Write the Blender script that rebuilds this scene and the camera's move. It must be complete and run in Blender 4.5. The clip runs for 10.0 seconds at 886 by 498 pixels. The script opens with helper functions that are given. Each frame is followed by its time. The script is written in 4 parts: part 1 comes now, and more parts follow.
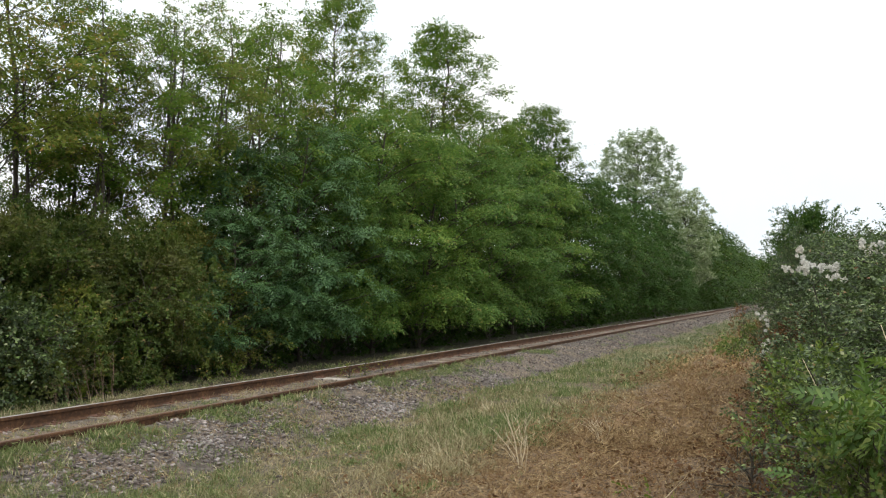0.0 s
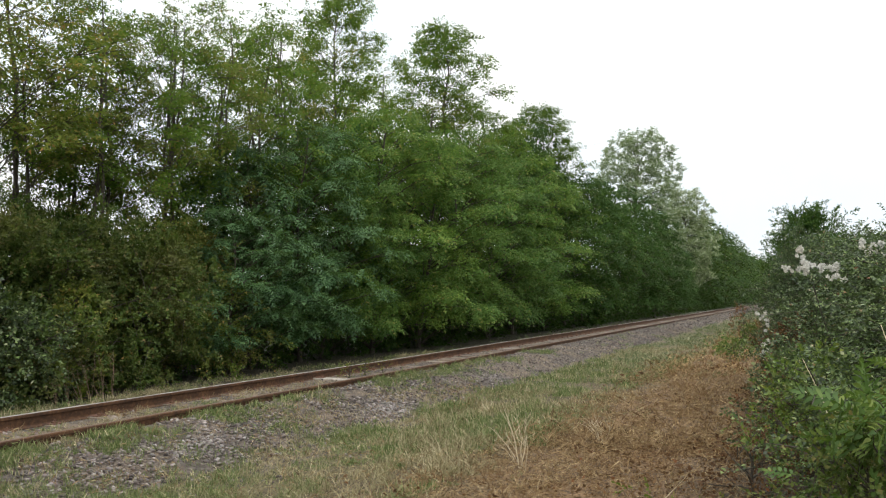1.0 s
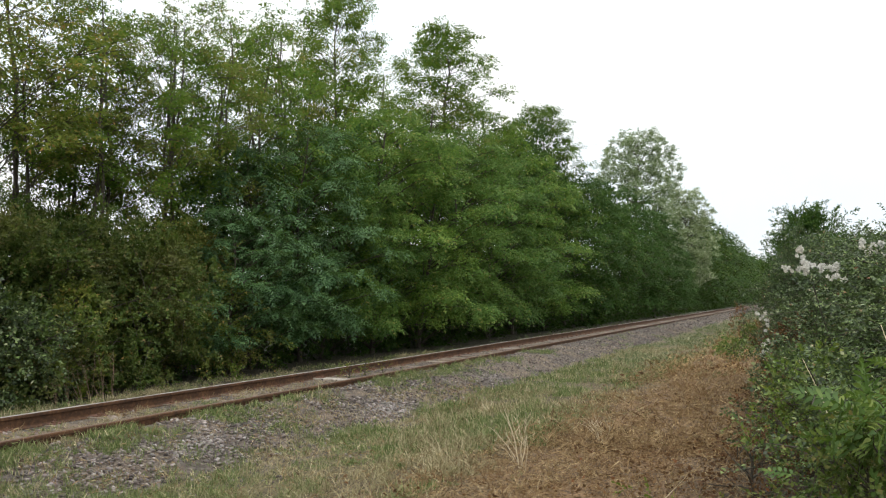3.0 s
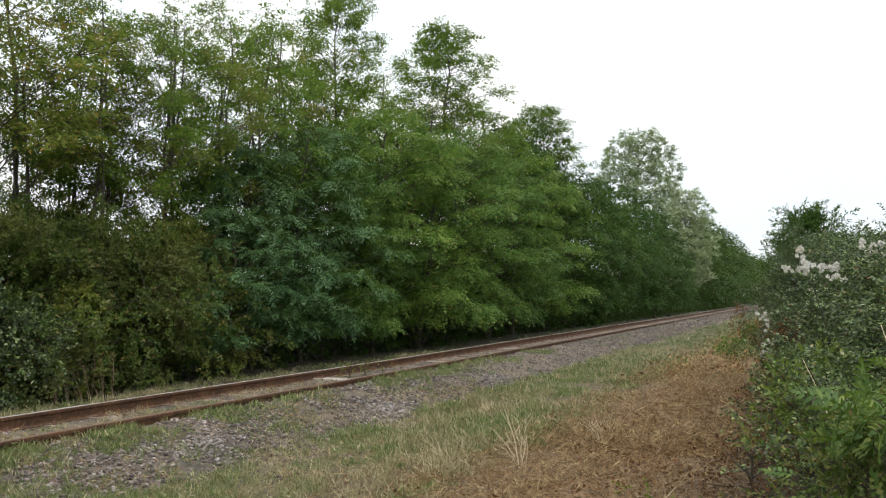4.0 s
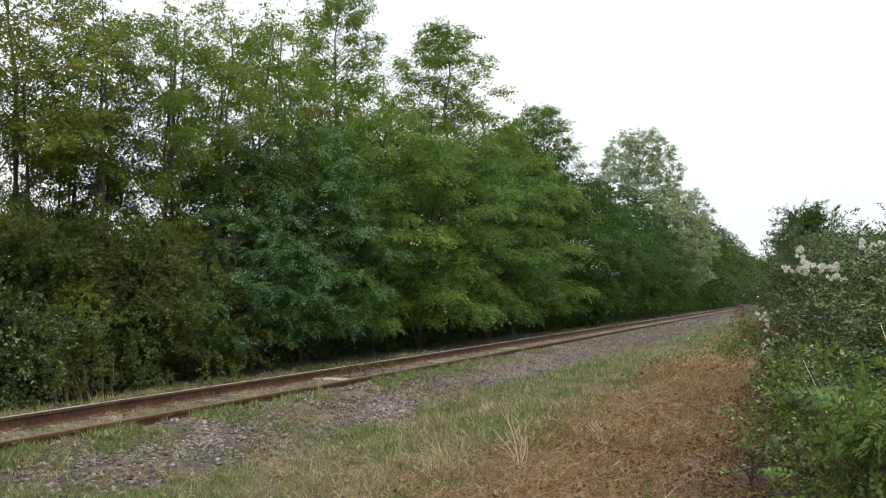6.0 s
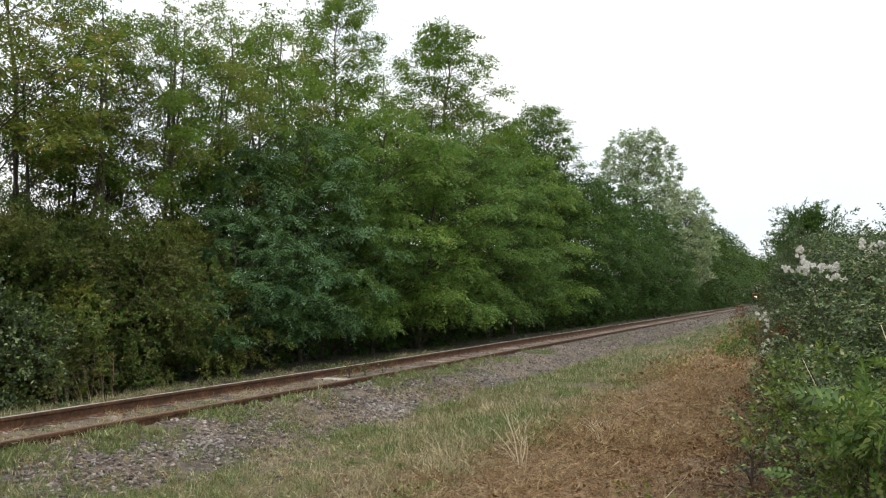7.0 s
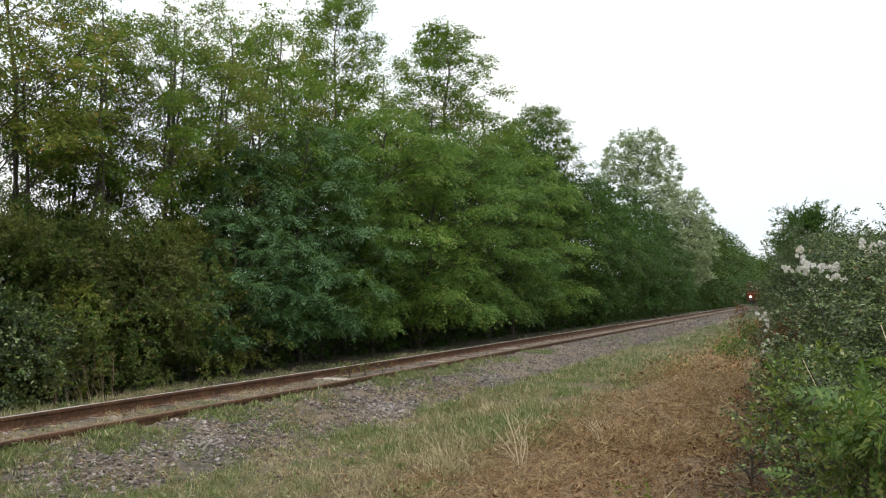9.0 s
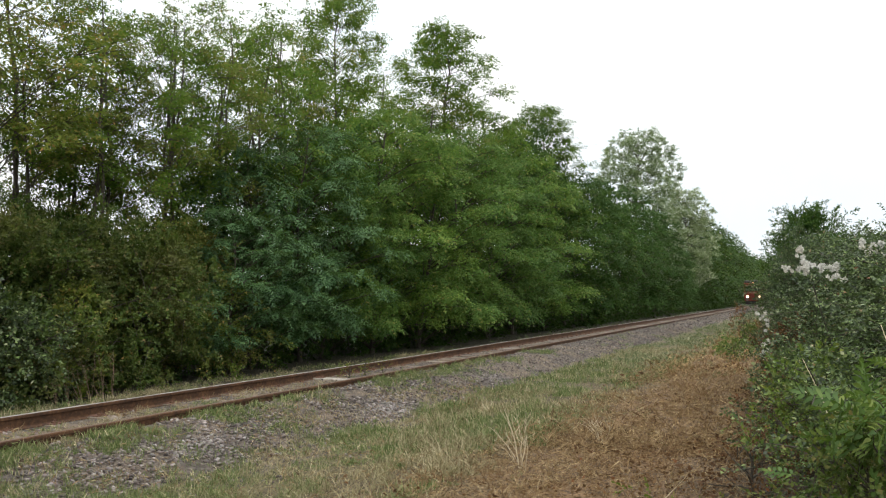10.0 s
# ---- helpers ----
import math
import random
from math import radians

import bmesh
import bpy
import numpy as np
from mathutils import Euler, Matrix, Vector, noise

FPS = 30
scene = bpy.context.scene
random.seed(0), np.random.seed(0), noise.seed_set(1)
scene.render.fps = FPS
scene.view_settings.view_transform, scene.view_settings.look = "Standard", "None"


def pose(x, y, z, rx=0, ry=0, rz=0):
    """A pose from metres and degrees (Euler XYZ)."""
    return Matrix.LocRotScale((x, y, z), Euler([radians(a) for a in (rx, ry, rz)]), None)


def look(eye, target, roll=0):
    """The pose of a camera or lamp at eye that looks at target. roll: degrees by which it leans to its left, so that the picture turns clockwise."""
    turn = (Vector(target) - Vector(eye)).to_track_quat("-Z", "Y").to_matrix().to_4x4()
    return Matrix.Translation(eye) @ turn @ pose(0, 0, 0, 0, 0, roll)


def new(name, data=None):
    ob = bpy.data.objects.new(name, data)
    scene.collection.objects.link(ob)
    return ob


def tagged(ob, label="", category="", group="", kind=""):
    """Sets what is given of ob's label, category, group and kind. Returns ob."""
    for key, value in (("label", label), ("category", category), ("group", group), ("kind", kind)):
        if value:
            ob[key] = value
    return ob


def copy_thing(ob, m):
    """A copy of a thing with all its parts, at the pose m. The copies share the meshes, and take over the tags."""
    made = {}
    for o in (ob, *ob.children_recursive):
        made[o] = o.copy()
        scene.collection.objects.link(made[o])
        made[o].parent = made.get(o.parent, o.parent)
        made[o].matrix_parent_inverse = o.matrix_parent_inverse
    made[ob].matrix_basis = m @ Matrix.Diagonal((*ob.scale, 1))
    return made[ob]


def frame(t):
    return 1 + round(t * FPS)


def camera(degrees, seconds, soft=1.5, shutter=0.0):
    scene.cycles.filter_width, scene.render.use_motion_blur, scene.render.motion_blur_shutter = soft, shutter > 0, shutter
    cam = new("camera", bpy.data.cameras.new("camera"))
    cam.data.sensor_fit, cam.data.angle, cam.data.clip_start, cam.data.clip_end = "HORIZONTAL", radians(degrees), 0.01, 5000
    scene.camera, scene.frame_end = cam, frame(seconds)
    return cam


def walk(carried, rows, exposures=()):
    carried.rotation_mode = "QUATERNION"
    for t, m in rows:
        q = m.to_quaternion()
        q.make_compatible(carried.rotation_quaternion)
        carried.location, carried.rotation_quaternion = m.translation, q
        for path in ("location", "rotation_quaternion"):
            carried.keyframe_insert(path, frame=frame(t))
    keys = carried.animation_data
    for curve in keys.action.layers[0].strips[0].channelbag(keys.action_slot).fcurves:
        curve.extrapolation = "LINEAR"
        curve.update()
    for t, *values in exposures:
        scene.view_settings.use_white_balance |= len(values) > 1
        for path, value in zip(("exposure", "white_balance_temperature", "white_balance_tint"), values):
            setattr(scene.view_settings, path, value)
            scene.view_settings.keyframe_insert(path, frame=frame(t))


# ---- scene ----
cam = camera(62, 10.0, soft=1.2)
EYE = (7.75, 0.0, 1.395)
VIEW = pose(*EYE, 90 + 3.69, 0, 26.3)
walk(cam, [(0.0, VIEW), (10.0, VIEW)])

# ---- world and light: a bright overcast sky ----
scene.view_settings.exposure = 0.0
world = bpy.data.worlds.new("overcast_sky")
scene.world = world
world.use_nodes = True
wn, wl = world.node_tree.nodes, world.node_tree.links
wn.clear()
sky = wn.new("ShaderNodeTexSky")
sky.sky_type, sky.sun_disc = "NISHITA", False
sky.sun_elevation, sky.sun_rotation = radians(67), radians(128)
wc = wn.new("ShaderNodeTexCoord")
wnoise = wn.new("ShaderNodeTexNoise")
wnoise.inputs["Scale"].default_value, wnoise.inputs["Detail"].default_value = 2.2, 5
wramp = wn.new("ShaderNodeValToRGB")
wramp.color_ramp.elements[0].position, wramp.color_ramp.elements[0].color = 0.36, (0.83, 0.9, 0.96, 1)
wramp.color_ramp.elements[1].position, wramp.color_ramp.elements[1].color = 0.6, (1.0, 0.985, 0.955, 1)
wsep = wn.new("ShaderNodeSeparateXYZ")
wrise = wn.new("ShaderNodeMapRange")
wrise.inputs["From Min"].default_value, wrise.inputs["From Max"].default_value = 0.0, 1.0
wrise.inputs["To Min"].default_value, wrise.inputs["To Max"].default_value = 8.8, 17.5
wgrey = wn.new("ShaderNodeMixRGB")
wgrey.blend_type, wgrey.inputs[0].default_value = "MULTIPLY", 1.0
wmix = wn.new("ShaderNodeMixRGB")
wmix.inputs[0].default_value = 0.9
wbg, wout = wn.new("ShaderNodeBackground"), wn.new("ShaderNodeOutputWorld")
wbg.inputs["Strength"].default_value = 0.125
wl.new(wc.outputs["Generated"], wnoise.inputs["Vector"])
wl.new(wc.outputs["Generated"], wsep.inputs[0])
wl.new(wsep.outputs["Z"], wrise.inputs["Value"])
wl.new(wnoise.outputs["Fac"], wramp.inputs["Fac"])
wl.new(wramp.outputs["Color"], wgrey.inputs[1])
wl.new(wrise.outputs["Result"], wgrey.inputs[2])
wl.new(sky.outputs["Color"], wmix.inputs[1])
wl.new(wgrey.outputs["Color"], wmix.inputs[2])
wl.new(wmix.outputs["Color"], wbg.inputs["Color"])
wl.new(wbg.outputs["Background"], wout.inputs["Surface"])
sun = new("sun", bpy.data.lights.new("sun", "SUN"))
sun.data.energy, sun.data.angle, sun.data.color = 1.6, radians(40), (1.0, 0.96, 0.9)
sun.matrix_world = look((26, 0, 78), (0, 20, 0))


# ---- materials ----
def material(name, rough=0.8, metal=0.0):
    m = bpy.data.materials.new(name)
    m.use_nodes = True
    b = m.node_tree.nodes["Principled BSDF"]
    b.inputs["Roughness"].default_value, b.inputs["Metallic"].default_value = rough, metal
    return m, m.node_tree.nodes, m.node_tree.links, b


def ramp_node(n, stops):
    r = n.new("ShaderNodeValToRGB")
    e = r.color_ramp.elements
    while len(e) < len(stops):
        e.new(0.5)
    for i, (at, c) in enumerate(stops):
        e[i].position, e[i].color = at, (*c, 1)
    return r


def noise_node(n, l, scale, detail=4, vector=None, rough=0.55):
    t = n.new("ShaderNodeTexNoise")
    t.inputs["Scale"].default_value, t.inputs["Detail"].default_value, t.inputs["Roughness"].default_value = scale, detail, rough
    if vector is None:
        vector = n.new("ShaderNodeNewGeometry").outputs["Position"]
    l.new(vector, t.inputs["Vector"])
    return t


def mix_node(n, l, fac, a, b, mode="MIX"):
    x = n.new("ShaderNodeMixRGB")
    x.blend_type = mode
    for socket, v in zip(x.inputs, (fac, a, b)):
        if hasattr(v, "links"):
            l.new(v, socket)
        else:
            socket.default_value = v if isinstance(v, float) else (*v, 1)
    return x.outputs[0]


def math_node(n, l, op, a, b=0.0, clamp=False):
    x = n.new("ShaderNodeMath")
    x.operation, x.use_clamp = op, clamp
    for socket, v in zip(x.inputs, (a, b)):
        if hasattr(v, "links"):
            l.new(v, socket)
        else:
            socket.default_value = v
    return x.outputs[0]


def bump(n, l, b, height, strength=0.4, distance=0.02):
    x = n.new("ShaderNodeBump")
    x.inputs["Strength"].default_value, x.inputs["Distance"].default_value = strength, distance
    l.new(height, x.inputs["Height"])
    l.new(x.outputs["Normal"], b.inputs["Normal"])


def leaf_material(name, stops, patch, patch_amount=0.5, through_light=0.35, rough=0.55, shine=0.18, glow=(0.15, 0.23, 0.02, 0.5), differ=1.0):
    """Leaves that differ one by one, and in patches of a branch's size; some light passes through them."""
    m, n, l, b = material(name, rough)
    geo = n.new("ShaderNodeNewGeometry")
    one = ramp_node(n, stops)
    l.new(geo.outputs["Random Per Island"], one.inputs["Fac"])
    spots = noise_node(n, l, 0.9, 3, geo.outputs["Position"])
    f = n.new("ShaderNodeMapRange")
    f.inputs["From Min"].default_value, f.inputs["From Max"].default_value = 0.45, 0.68
    f.inputs["To Max"].default_value = patch_amount
    l.new(spots.outputs["Fac"], f.inputs["Value"])
    col = mix_node(n, l, f.outputs["Result"], one.outputs["Color"], patch)
    own = ramp_node(n, [(0, (0.72, 0.78, 0.8)), (0.5, (0.98, 1.0, 1.0)), (1, (1.25, 1.18, 1.0))])
    l.new(n.new("ShaderNodeObjectInfo").outputs["Random"], own.inputs["Fac"])
    col = mix_node(n, l, differ, col, own.outputs["Color"], "MULTIPLY")
    l.new(col, b.inputs["Base Color"])
    b.inputs["Specular IOR Level"].default_value = shine
    tr = n.new("ShaderNodeBsdfTranslucent")
    l.new(mix_node(n, l, glow[3], col, glow[:3]), tr.inputs["Color"])
    mx = n.new("ShaderNodeMixShader")
    mx.inputs[0].default_value = through_light
    l.new(b.outputs["BSDF"], mx.inputs[1])
    l.new(tr.outputs["BSDF"], mx.inputs[2])
    l.new(mx.outputs["Shader"], n["Material Output"].inputs["Surface"])
    return m


def mottled(name, stops, scale, rough=0.85, metal=0.0, relief=0.4, distance=0.01, detail=6):
    m, n, l, b = material(name, rough, metal)
    t = noise_node(n, l, scale, detail)
    big = noise_node(n, l, scale / 9, 3)
    f = math_node(n, l, "ADD", math_node(n, l, "MULTIPLY", t.outputs["Fac"], 0.6), math_node(n, l, "MULTIPLY", big.outputs["Fac"], 0.4))
    r = ramp_node(n, stops)
    l.new(f, r.inputs["Fac"])
    l.new(r.outputs["Color"], b.inputs["Base Color"])
    bump(n, l, b, t.outputs["Fac"], relief, distance)
    return m


def varied(name, stops, rough=0.85, own=True, relief=0.5, scale=60):
    """Colour that differs piece by piece: by object or by island."""
    m, n, l, b = material(name, rough)
    src = n.new("ShaderNodeObjectInfo").outputs["Random"] if own else n.new("ShaderNodeNewGeometry").outputs["Random Per Island"]
    r = ramp_node(n, stops)
    l.new(src, r.inputs["Fac"])
    t = noise_node(n, l, scale, 5)
    l.new(mix_node(n, l, 0.45, r.outputs["Color"], t.outputs["Color"], "SOFT_LIGHT"), b.inputs["Base Color"])
    bump(n, l, b, t.outputs["Fac"], relief, 0.006)
    return m


LEAF_LOCUST = leaf_material("locust_leaf", [(0, (0.045, 0.11, 0.014)), (0.55, (0.1, 0.19, 0.026)), (0.9, (0.175, 0.255, 0.042)), (1, (0.28, 0.22, 0.06))], (0.12, 0.18, 0.026), 0.5, 0.45)
LEAF_YELLOW = leaf_material("yellowing_leaf", [(0, (0.075, 0.125, 0.018)), (0.5, (0.15, 0.205, 0.035)), (0.86, (0.25, 0.25, 0.055)), (1, (0.36, 0.21, 0.08))], (0.22, 0.18, 0.045), 0.5, 0.45)
LEAF_FULL = leaf_material("full_green_leaf", [(0, (0.042, 0.105, 0.022)), (0.55, (0.104, 0.198, 0.04)), (0.92, (0.19, 0.28, 0.066)), (1, (0.3, 0.25, 0.08))], (0.14, 0.21, 0.04), 0.5, 0.46, glow=(0.13, 0.23, 0.035, 0.5))
LEAF_LEAFY = leaf_material("mid_green_leaf", [(0, (0.04, 0.1, 0.022)), (0.55, (0.092, 0.184, 0.042)), (0.92, (0.165, 0.25, 0.062)), (1, (0.27, 0.23, 0.08))], (0.12, 0.19, 0.036), 0.5, 0.42, glow=(0.12, 0.22, 0.035, 0.5))
# Dark leaf green that carries the mid trees' shade in its colour.
LEAF_MID = leaf_material("shade_dark_green_leaf", [(0, (0.016, 0.046, 0.01)), (0.55, (0.042, 0.092, 0.02)), (0.93, (0.085, 0.145, 0.034)), (1, (0.18, 0.15, 0.05))], (0.06, 0.105, 0.022), 0.5, 0.32, shine=0.1, glow=(0.1, 0.2, 0.03, 0.5))
# Leaves darkened so that far crowns and undergrowth carry shade in their colour.
LEAF_SHADED = leaf_material("shade_darkened_leaf", [(0, (0.014, 0.038, 0.009)), (0.6, (0.034, 0.076, 0.016)), (0.95, (0.07, 0.115, 0.026)), (1, (0.16, 0.13, 0.05))], (0.045, 0.08, 0.017), 0.5, 0.22, shine=0.1)
LEAF_BLUE = leaf_material("blue_green_leaf", [(0, (0.036, 0.092, 0.036)), (0.6, (0.084, 0.178, 0.064)), (1, (0.17, 0.285, 0.115))], (0.065, 0.135, 0.035), 0.4, 0.25, 0.5, 0.3)
LEAF_OLIVE = leaf_material("olive_leaf", [(0, (0.035, 0.068, 0.016)), (0.6, (0.09, 0.135, 0.03)), (0.9, (0.17, 0.195, 0.055)), (1, (0.28, 0.19, 0.08))], (0.14, 0.1, 0.04), 0.6)
LEAF_SILVER = leaf_material("silver_poplar_leaf", [(0, (0.085, 0.135, 0.045)), (0.55, (0.17, 0.23, 0.09)), (0.74, (0.36, 0.43, 0.26)), (1, (0.8, 0.83, 0.72))], (0.2, 0.26, 0.12), 0.25, 0.4, 0.5, 0.3, (0.3, 0.38, 0.18, 0.5))
# The palest bramble stops put leaf highlights into the colour.
LEAF_BRAMBLE = leaf_material("bramble_leaf", [(0, (0.014, 0.027, 0.012)), (0.4, (0.038, 0.064, 0.025)), (0.75, (0.105, 0.168, 0.054)), (0.94, (0.205, 0.275, 0.11)), (0.985, (0.36, 0.39, 0.25)), (1, (0.27, 0.09, 0.05))], (0.05, 0.078, 0.034), 0.4, 0.25, 0.4, 0.35, (0.13, 0.17, 0.06, 0.5))
LEAF_FRESH = leaf_material("fresh_leaf", [(0, (0.06, 0.12, 0.025)), (0.7, (0.125, 0.21, 0.045)), (1, (0.27, 0.31, 0.07))], (0.16, 0.2, 0.04), 0.4, 0.35, 0.5, 0.3)
LEAF_RUST = leaf_material("rusty_leaf", [(0, (0.06, 0.03, 0.016)), (0.6, (0.14, 0.07, 0.032)), (0.93, (0.24, 0.14, 0.06)), (1, (0.34, 0.12, 0.05))], (0.11, 0.08, 0.035), 0.5, 0.3, 0.6, 0.15, (0.2, 0.1, 0.04, 0.5))
FLUFF = leaf_material("seed_fluff", [(0, (0.6, 0.58, 0.53)), (1, (0.85, 0.84, 0.8))], (0.65, 0.62, 0.56), 0.4, 0.4, 0.9, 0.1, (0.8, 0.78, 0.74, 0.5), 0.15)
GRASS = leaf_material("grass_blade", [(0, (0.05, 0.085, 0.028)), (0.45, (0.125, 0.17, 0.073)), (0.75, (0.27, 0.295, 0.155)), (1, (0.55, 0.49, 0.31))], (0.2, 0.22, 0.11), 0.45, 0.25, 0.7, 0.15, (0.2, 0.24, 0.06, 0.5))
GRASS_GREEN = leaf_material("green_grass_blade", [(0, (0.055, 0.085, 0.028)), (0.45, (0.125, 0.168, 0.062)), (0.8, (0.205, 0.245, 0.1)), (0.92, (0.34, 0.33, 0.18)), (1, (0.55, 0.49, 0.32))], (0.2, 0.22, 0.11), 0.45, 0.25, 0.7, 0.15, (0.2, 0.24, 0.08, 0.5))
GRASS_DRY = leaf_material("dry_grass_blade", [(0, (0.17, 0.15, 0.075)), (0.5, (0.36, 0.3, 0.17)), (1, (0.6, 0.5, 0.32))], (0.22, 0.21, 0.1), 0.5, 0.2, 0.7, 0.15, (0.3, 0.25, 0.12, 0.5))
STRAW = leaf_material("mown_straw", [(0, (0.08, 0.05, 0.028)), (0.4, (0.24, 0.155, 0.08)), (0.8, (0.4, 0.28, 0.14)), (1, (0.56, 0.44, 0.25))], (0.2, 0.1, 0.05), 0.5, 0.15, 0.75, 0.15, (0.3, 0.2, 0.1, 0.5))
BARK = mottled("bark", [(0.3, (0.03, 0.025, 0.018)), (0.7, (0.1, 0.083, 0.062))], 30, 0.9, 0, 0.8, 0.01)
STALK = mottled("dry_stalk", [(0.3, (0.42, 0.34, 0.21)), (0.7, (0.66, 0.57, 0.4))], 40, 0.8)
RUST = mottled("rusted_rail_steel", [(0.3, (0.028, 0.014, 0.007)), (0.5, (0.07, 0.032, 0.013)), (0.72, (0.165, 0.08, 0.032))], 25, 0.9, 0.0, 0.4, 0.004)
STEMBROWN = mottled("brown_dead_stem", [(0.3, (0.14, 0.09, 0.06)), (0.7, (0.3, 0.21, 0.14))], 40, 0.85)
DULLHEAD = mottled("dull_rail_head", [(0.3, (0.07, 0.042, 0.024)), (0.7, (0.16, 0.105, 0.066))], 12, 0.7, 0.0, 0.1, 0.001)
RAILHEAD = mottled("worn_rail_head", [(0.3, (0.42, 0.39, 0.38)), (0.7, (0.68, 0.65, 0.64))], 12, 0.4, 0.5, 0.1, 0.001)
IRON = mottled("rusty_iron", [(0.3, (0.06, 0.032, 0.02)), (0.7, (0.19, 0.09, 0.055))], 40, 0.85, 0.1)
WOOD = varied("weathered_sleeper_wood", [(0, (0.1, 0.075, 0.055)), (0.6, (0.19, 0.15, 0.115)), (1, (0.28, 0.24, 0.2))], 0.9, True, 0.6, 22)
CONCRETE = mottled("pale_concrete", [(0.35, (0.24, 0.215, 0.18)), (0.65, (0.5, 0.465, 0.4))], 18, 0.85)
STONE = varied("ballast_stone", [(0, (0.07, 0.056, 0.05)), (0.6, (0.14, 0.118, 0.106)), (1, (0.24, 0.21, 0.19))], 0.9, True, 0.6, 50)
STONES = varied("ballast_stones", [(0, (0.045, 0.036, 0.032)), (0.5, (0.14, 0.117, 0.104)), (0.93, (0.25, 0.215, 0.19)), (1, (0.36, 0.325, 0.3))], 0.9, False, 0.6, 50)


PALESTONE = varied("pale_stone", [(0, (0.11, 0.095, 0.085)), (0.6, (0.21, 0.187, 0.17)), (1, (0.34, 0.31, 0.285))], 0.9, False, 0.6, 50)


def ballast_material():
    m, n, l, b = material("ballast_gravel", 0.95)
    pos = n.new("ShaderNodeNewGeometry").outputs["Position"]
    v = n.new("ShaderNodeTexVoronoi")
    v.inputs["Scale"].default_value = 24
    l.new(pos, v.inputs["Vector"])
    r = ramp_node(n, [(0, (0.03, 0.025, 0.021)), (0.6, (0.076, 0.063, 0.053)), (1, (0.175, 0.15, 0.127))])
    l.new(v.outputs["Color"], r.inputs["Fac"])
    dirt = noise_node(n, l, 1.3, 5, pos)
    f = ramp_node(n, [(0.42, (0, 0, 0)), (0.62, (0.8, 0.8, 0.8))])
    l.new(dirt.outputs["Fac"], f.inputs["Fac"])
    fine = noise_node(n, l, 90, 4, pos)
    soil = ramp_node(n, [(0.4, (0.045, 0.033, 0.022)), (0.6, (0.27, 0.205, 0.14))])
    l.new(fine.outputs["Fac"], soil.inputs["Fac"])
    l.new(mix_node(n, l, f.outputs["Color"], r.outputs["Color"], soil.outputs["Color"]), b.inputs["Base Color"])
    bump(n, l, b, v.outputs["Distance"], 0.9, 0.03)
    return m


def ground_material():
    """Soil with withered grass; across the verge it runs from grey dirt to grass, to a mown brown strip, to leaf litter."""
    m, n, l, b = material("verge_ground", 0.95)
    pos = n.new("ShaderNodeNewGeometry").outputs["Position"]
    sep = n.new("ShaderNodeSeparateXYZ")
    l.new(pos, sep.inputs[0])
    wob = noise_node(n, l, 0.8, 4, pos)
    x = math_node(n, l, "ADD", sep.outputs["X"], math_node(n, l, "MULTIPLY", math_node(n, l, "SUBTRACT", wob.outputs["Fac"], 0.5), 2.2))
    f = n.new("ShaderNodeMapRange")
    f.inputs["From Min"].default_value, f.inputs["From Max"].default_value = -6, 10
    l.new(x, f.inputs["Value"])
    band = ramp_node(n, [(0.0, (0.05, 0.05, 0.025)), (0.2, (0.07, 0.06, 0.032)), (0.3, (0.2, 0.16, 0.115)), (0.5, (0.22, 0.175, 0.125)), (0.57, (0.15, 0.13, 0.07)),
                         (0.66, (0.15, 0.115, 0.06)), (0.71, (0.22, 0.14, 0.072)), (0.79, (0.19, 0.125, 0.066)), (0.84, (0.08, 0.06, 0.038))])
    l.new(f.outputs["Result"], band.inputs["Fac"])
    fine = noise_node(n, l, 35, 8, pos, 0.7)
    mid = noise_node(n, l, 4, 5, pos)
    speck = ramp_node(n, [(0.4, (0.18, 0.17, 0.16)), (0.5, (0.8, 0.78, 0.75)), (0.6, (1.4, 1.38, 1.3))])
    l.new(fine.outputs["Fac"], speck.inputs["Fac"])
    blot = ramp_node(n, [(0.3, (0.55, 0.52, 0.5)), (0.7, (1.15, 1.15, 1.15))])
    l.new(mid.outputs["Fac"], blot.inputs["Fac"])
    c = mix_node(n, l, 1.0, band.outputs["Color"], speck.outputs["Color"], "MULTIPLY")
    c = mix_node(n, l, 1.0, c, blot.outputs["Color"], "MULTIPLY")
    l.new(c, b.inputs["Base Color"])
    bump(n, l, b, fine.outputs["Fac"], 0.8, 0.03)
    return m


BALLAST, GROUND = ballast_material(), ground_material()


# ---- building helpers ----
def mesh_of(name, verts, faces, mat, smooth=False):
    me = bpy.data.meshes.new(name)
    verts = np.asarray(verts, dtype=np.float32)
    if isinstance(faces, np.ndarray):
        k = faces.shape[1]
        me.vertices.add(len(verts))
        me.vertices.foreach_set("co", verts.ravel())
        me.loops.add(faces.size)
        me.loops.foreach_set("vertex_index", faces.astype(np.int32).ravel())
        me.polygons.add(len(faces))
        me.polygons.foreach_set("loop_start", np.arange(0, faces.size, k, dtype=np.int32))
        me.update(calc_edges=True)
    else:
        me.from_pydata([tuple(map(float, v)) for v in verts], [], faces)
    me.materials.append(mat)
    if smooth:
        me.shade_smooth()
    return me


def part(name, bm, mat, parent=None, label=""):
    """Links a bmesh, or a mesh, as one object under a thing or a part."""
    if isinstance(bm, bmesh.types.BMesh):
        me = bpy.data.meshes.new(name)
        bm.to_mesh(me)
        bm.free()
        me.materials.append(mat)
    else:
        me = bm
    ob = new(name, me)
    ob.parent = parent
    return tagged(ob, label)


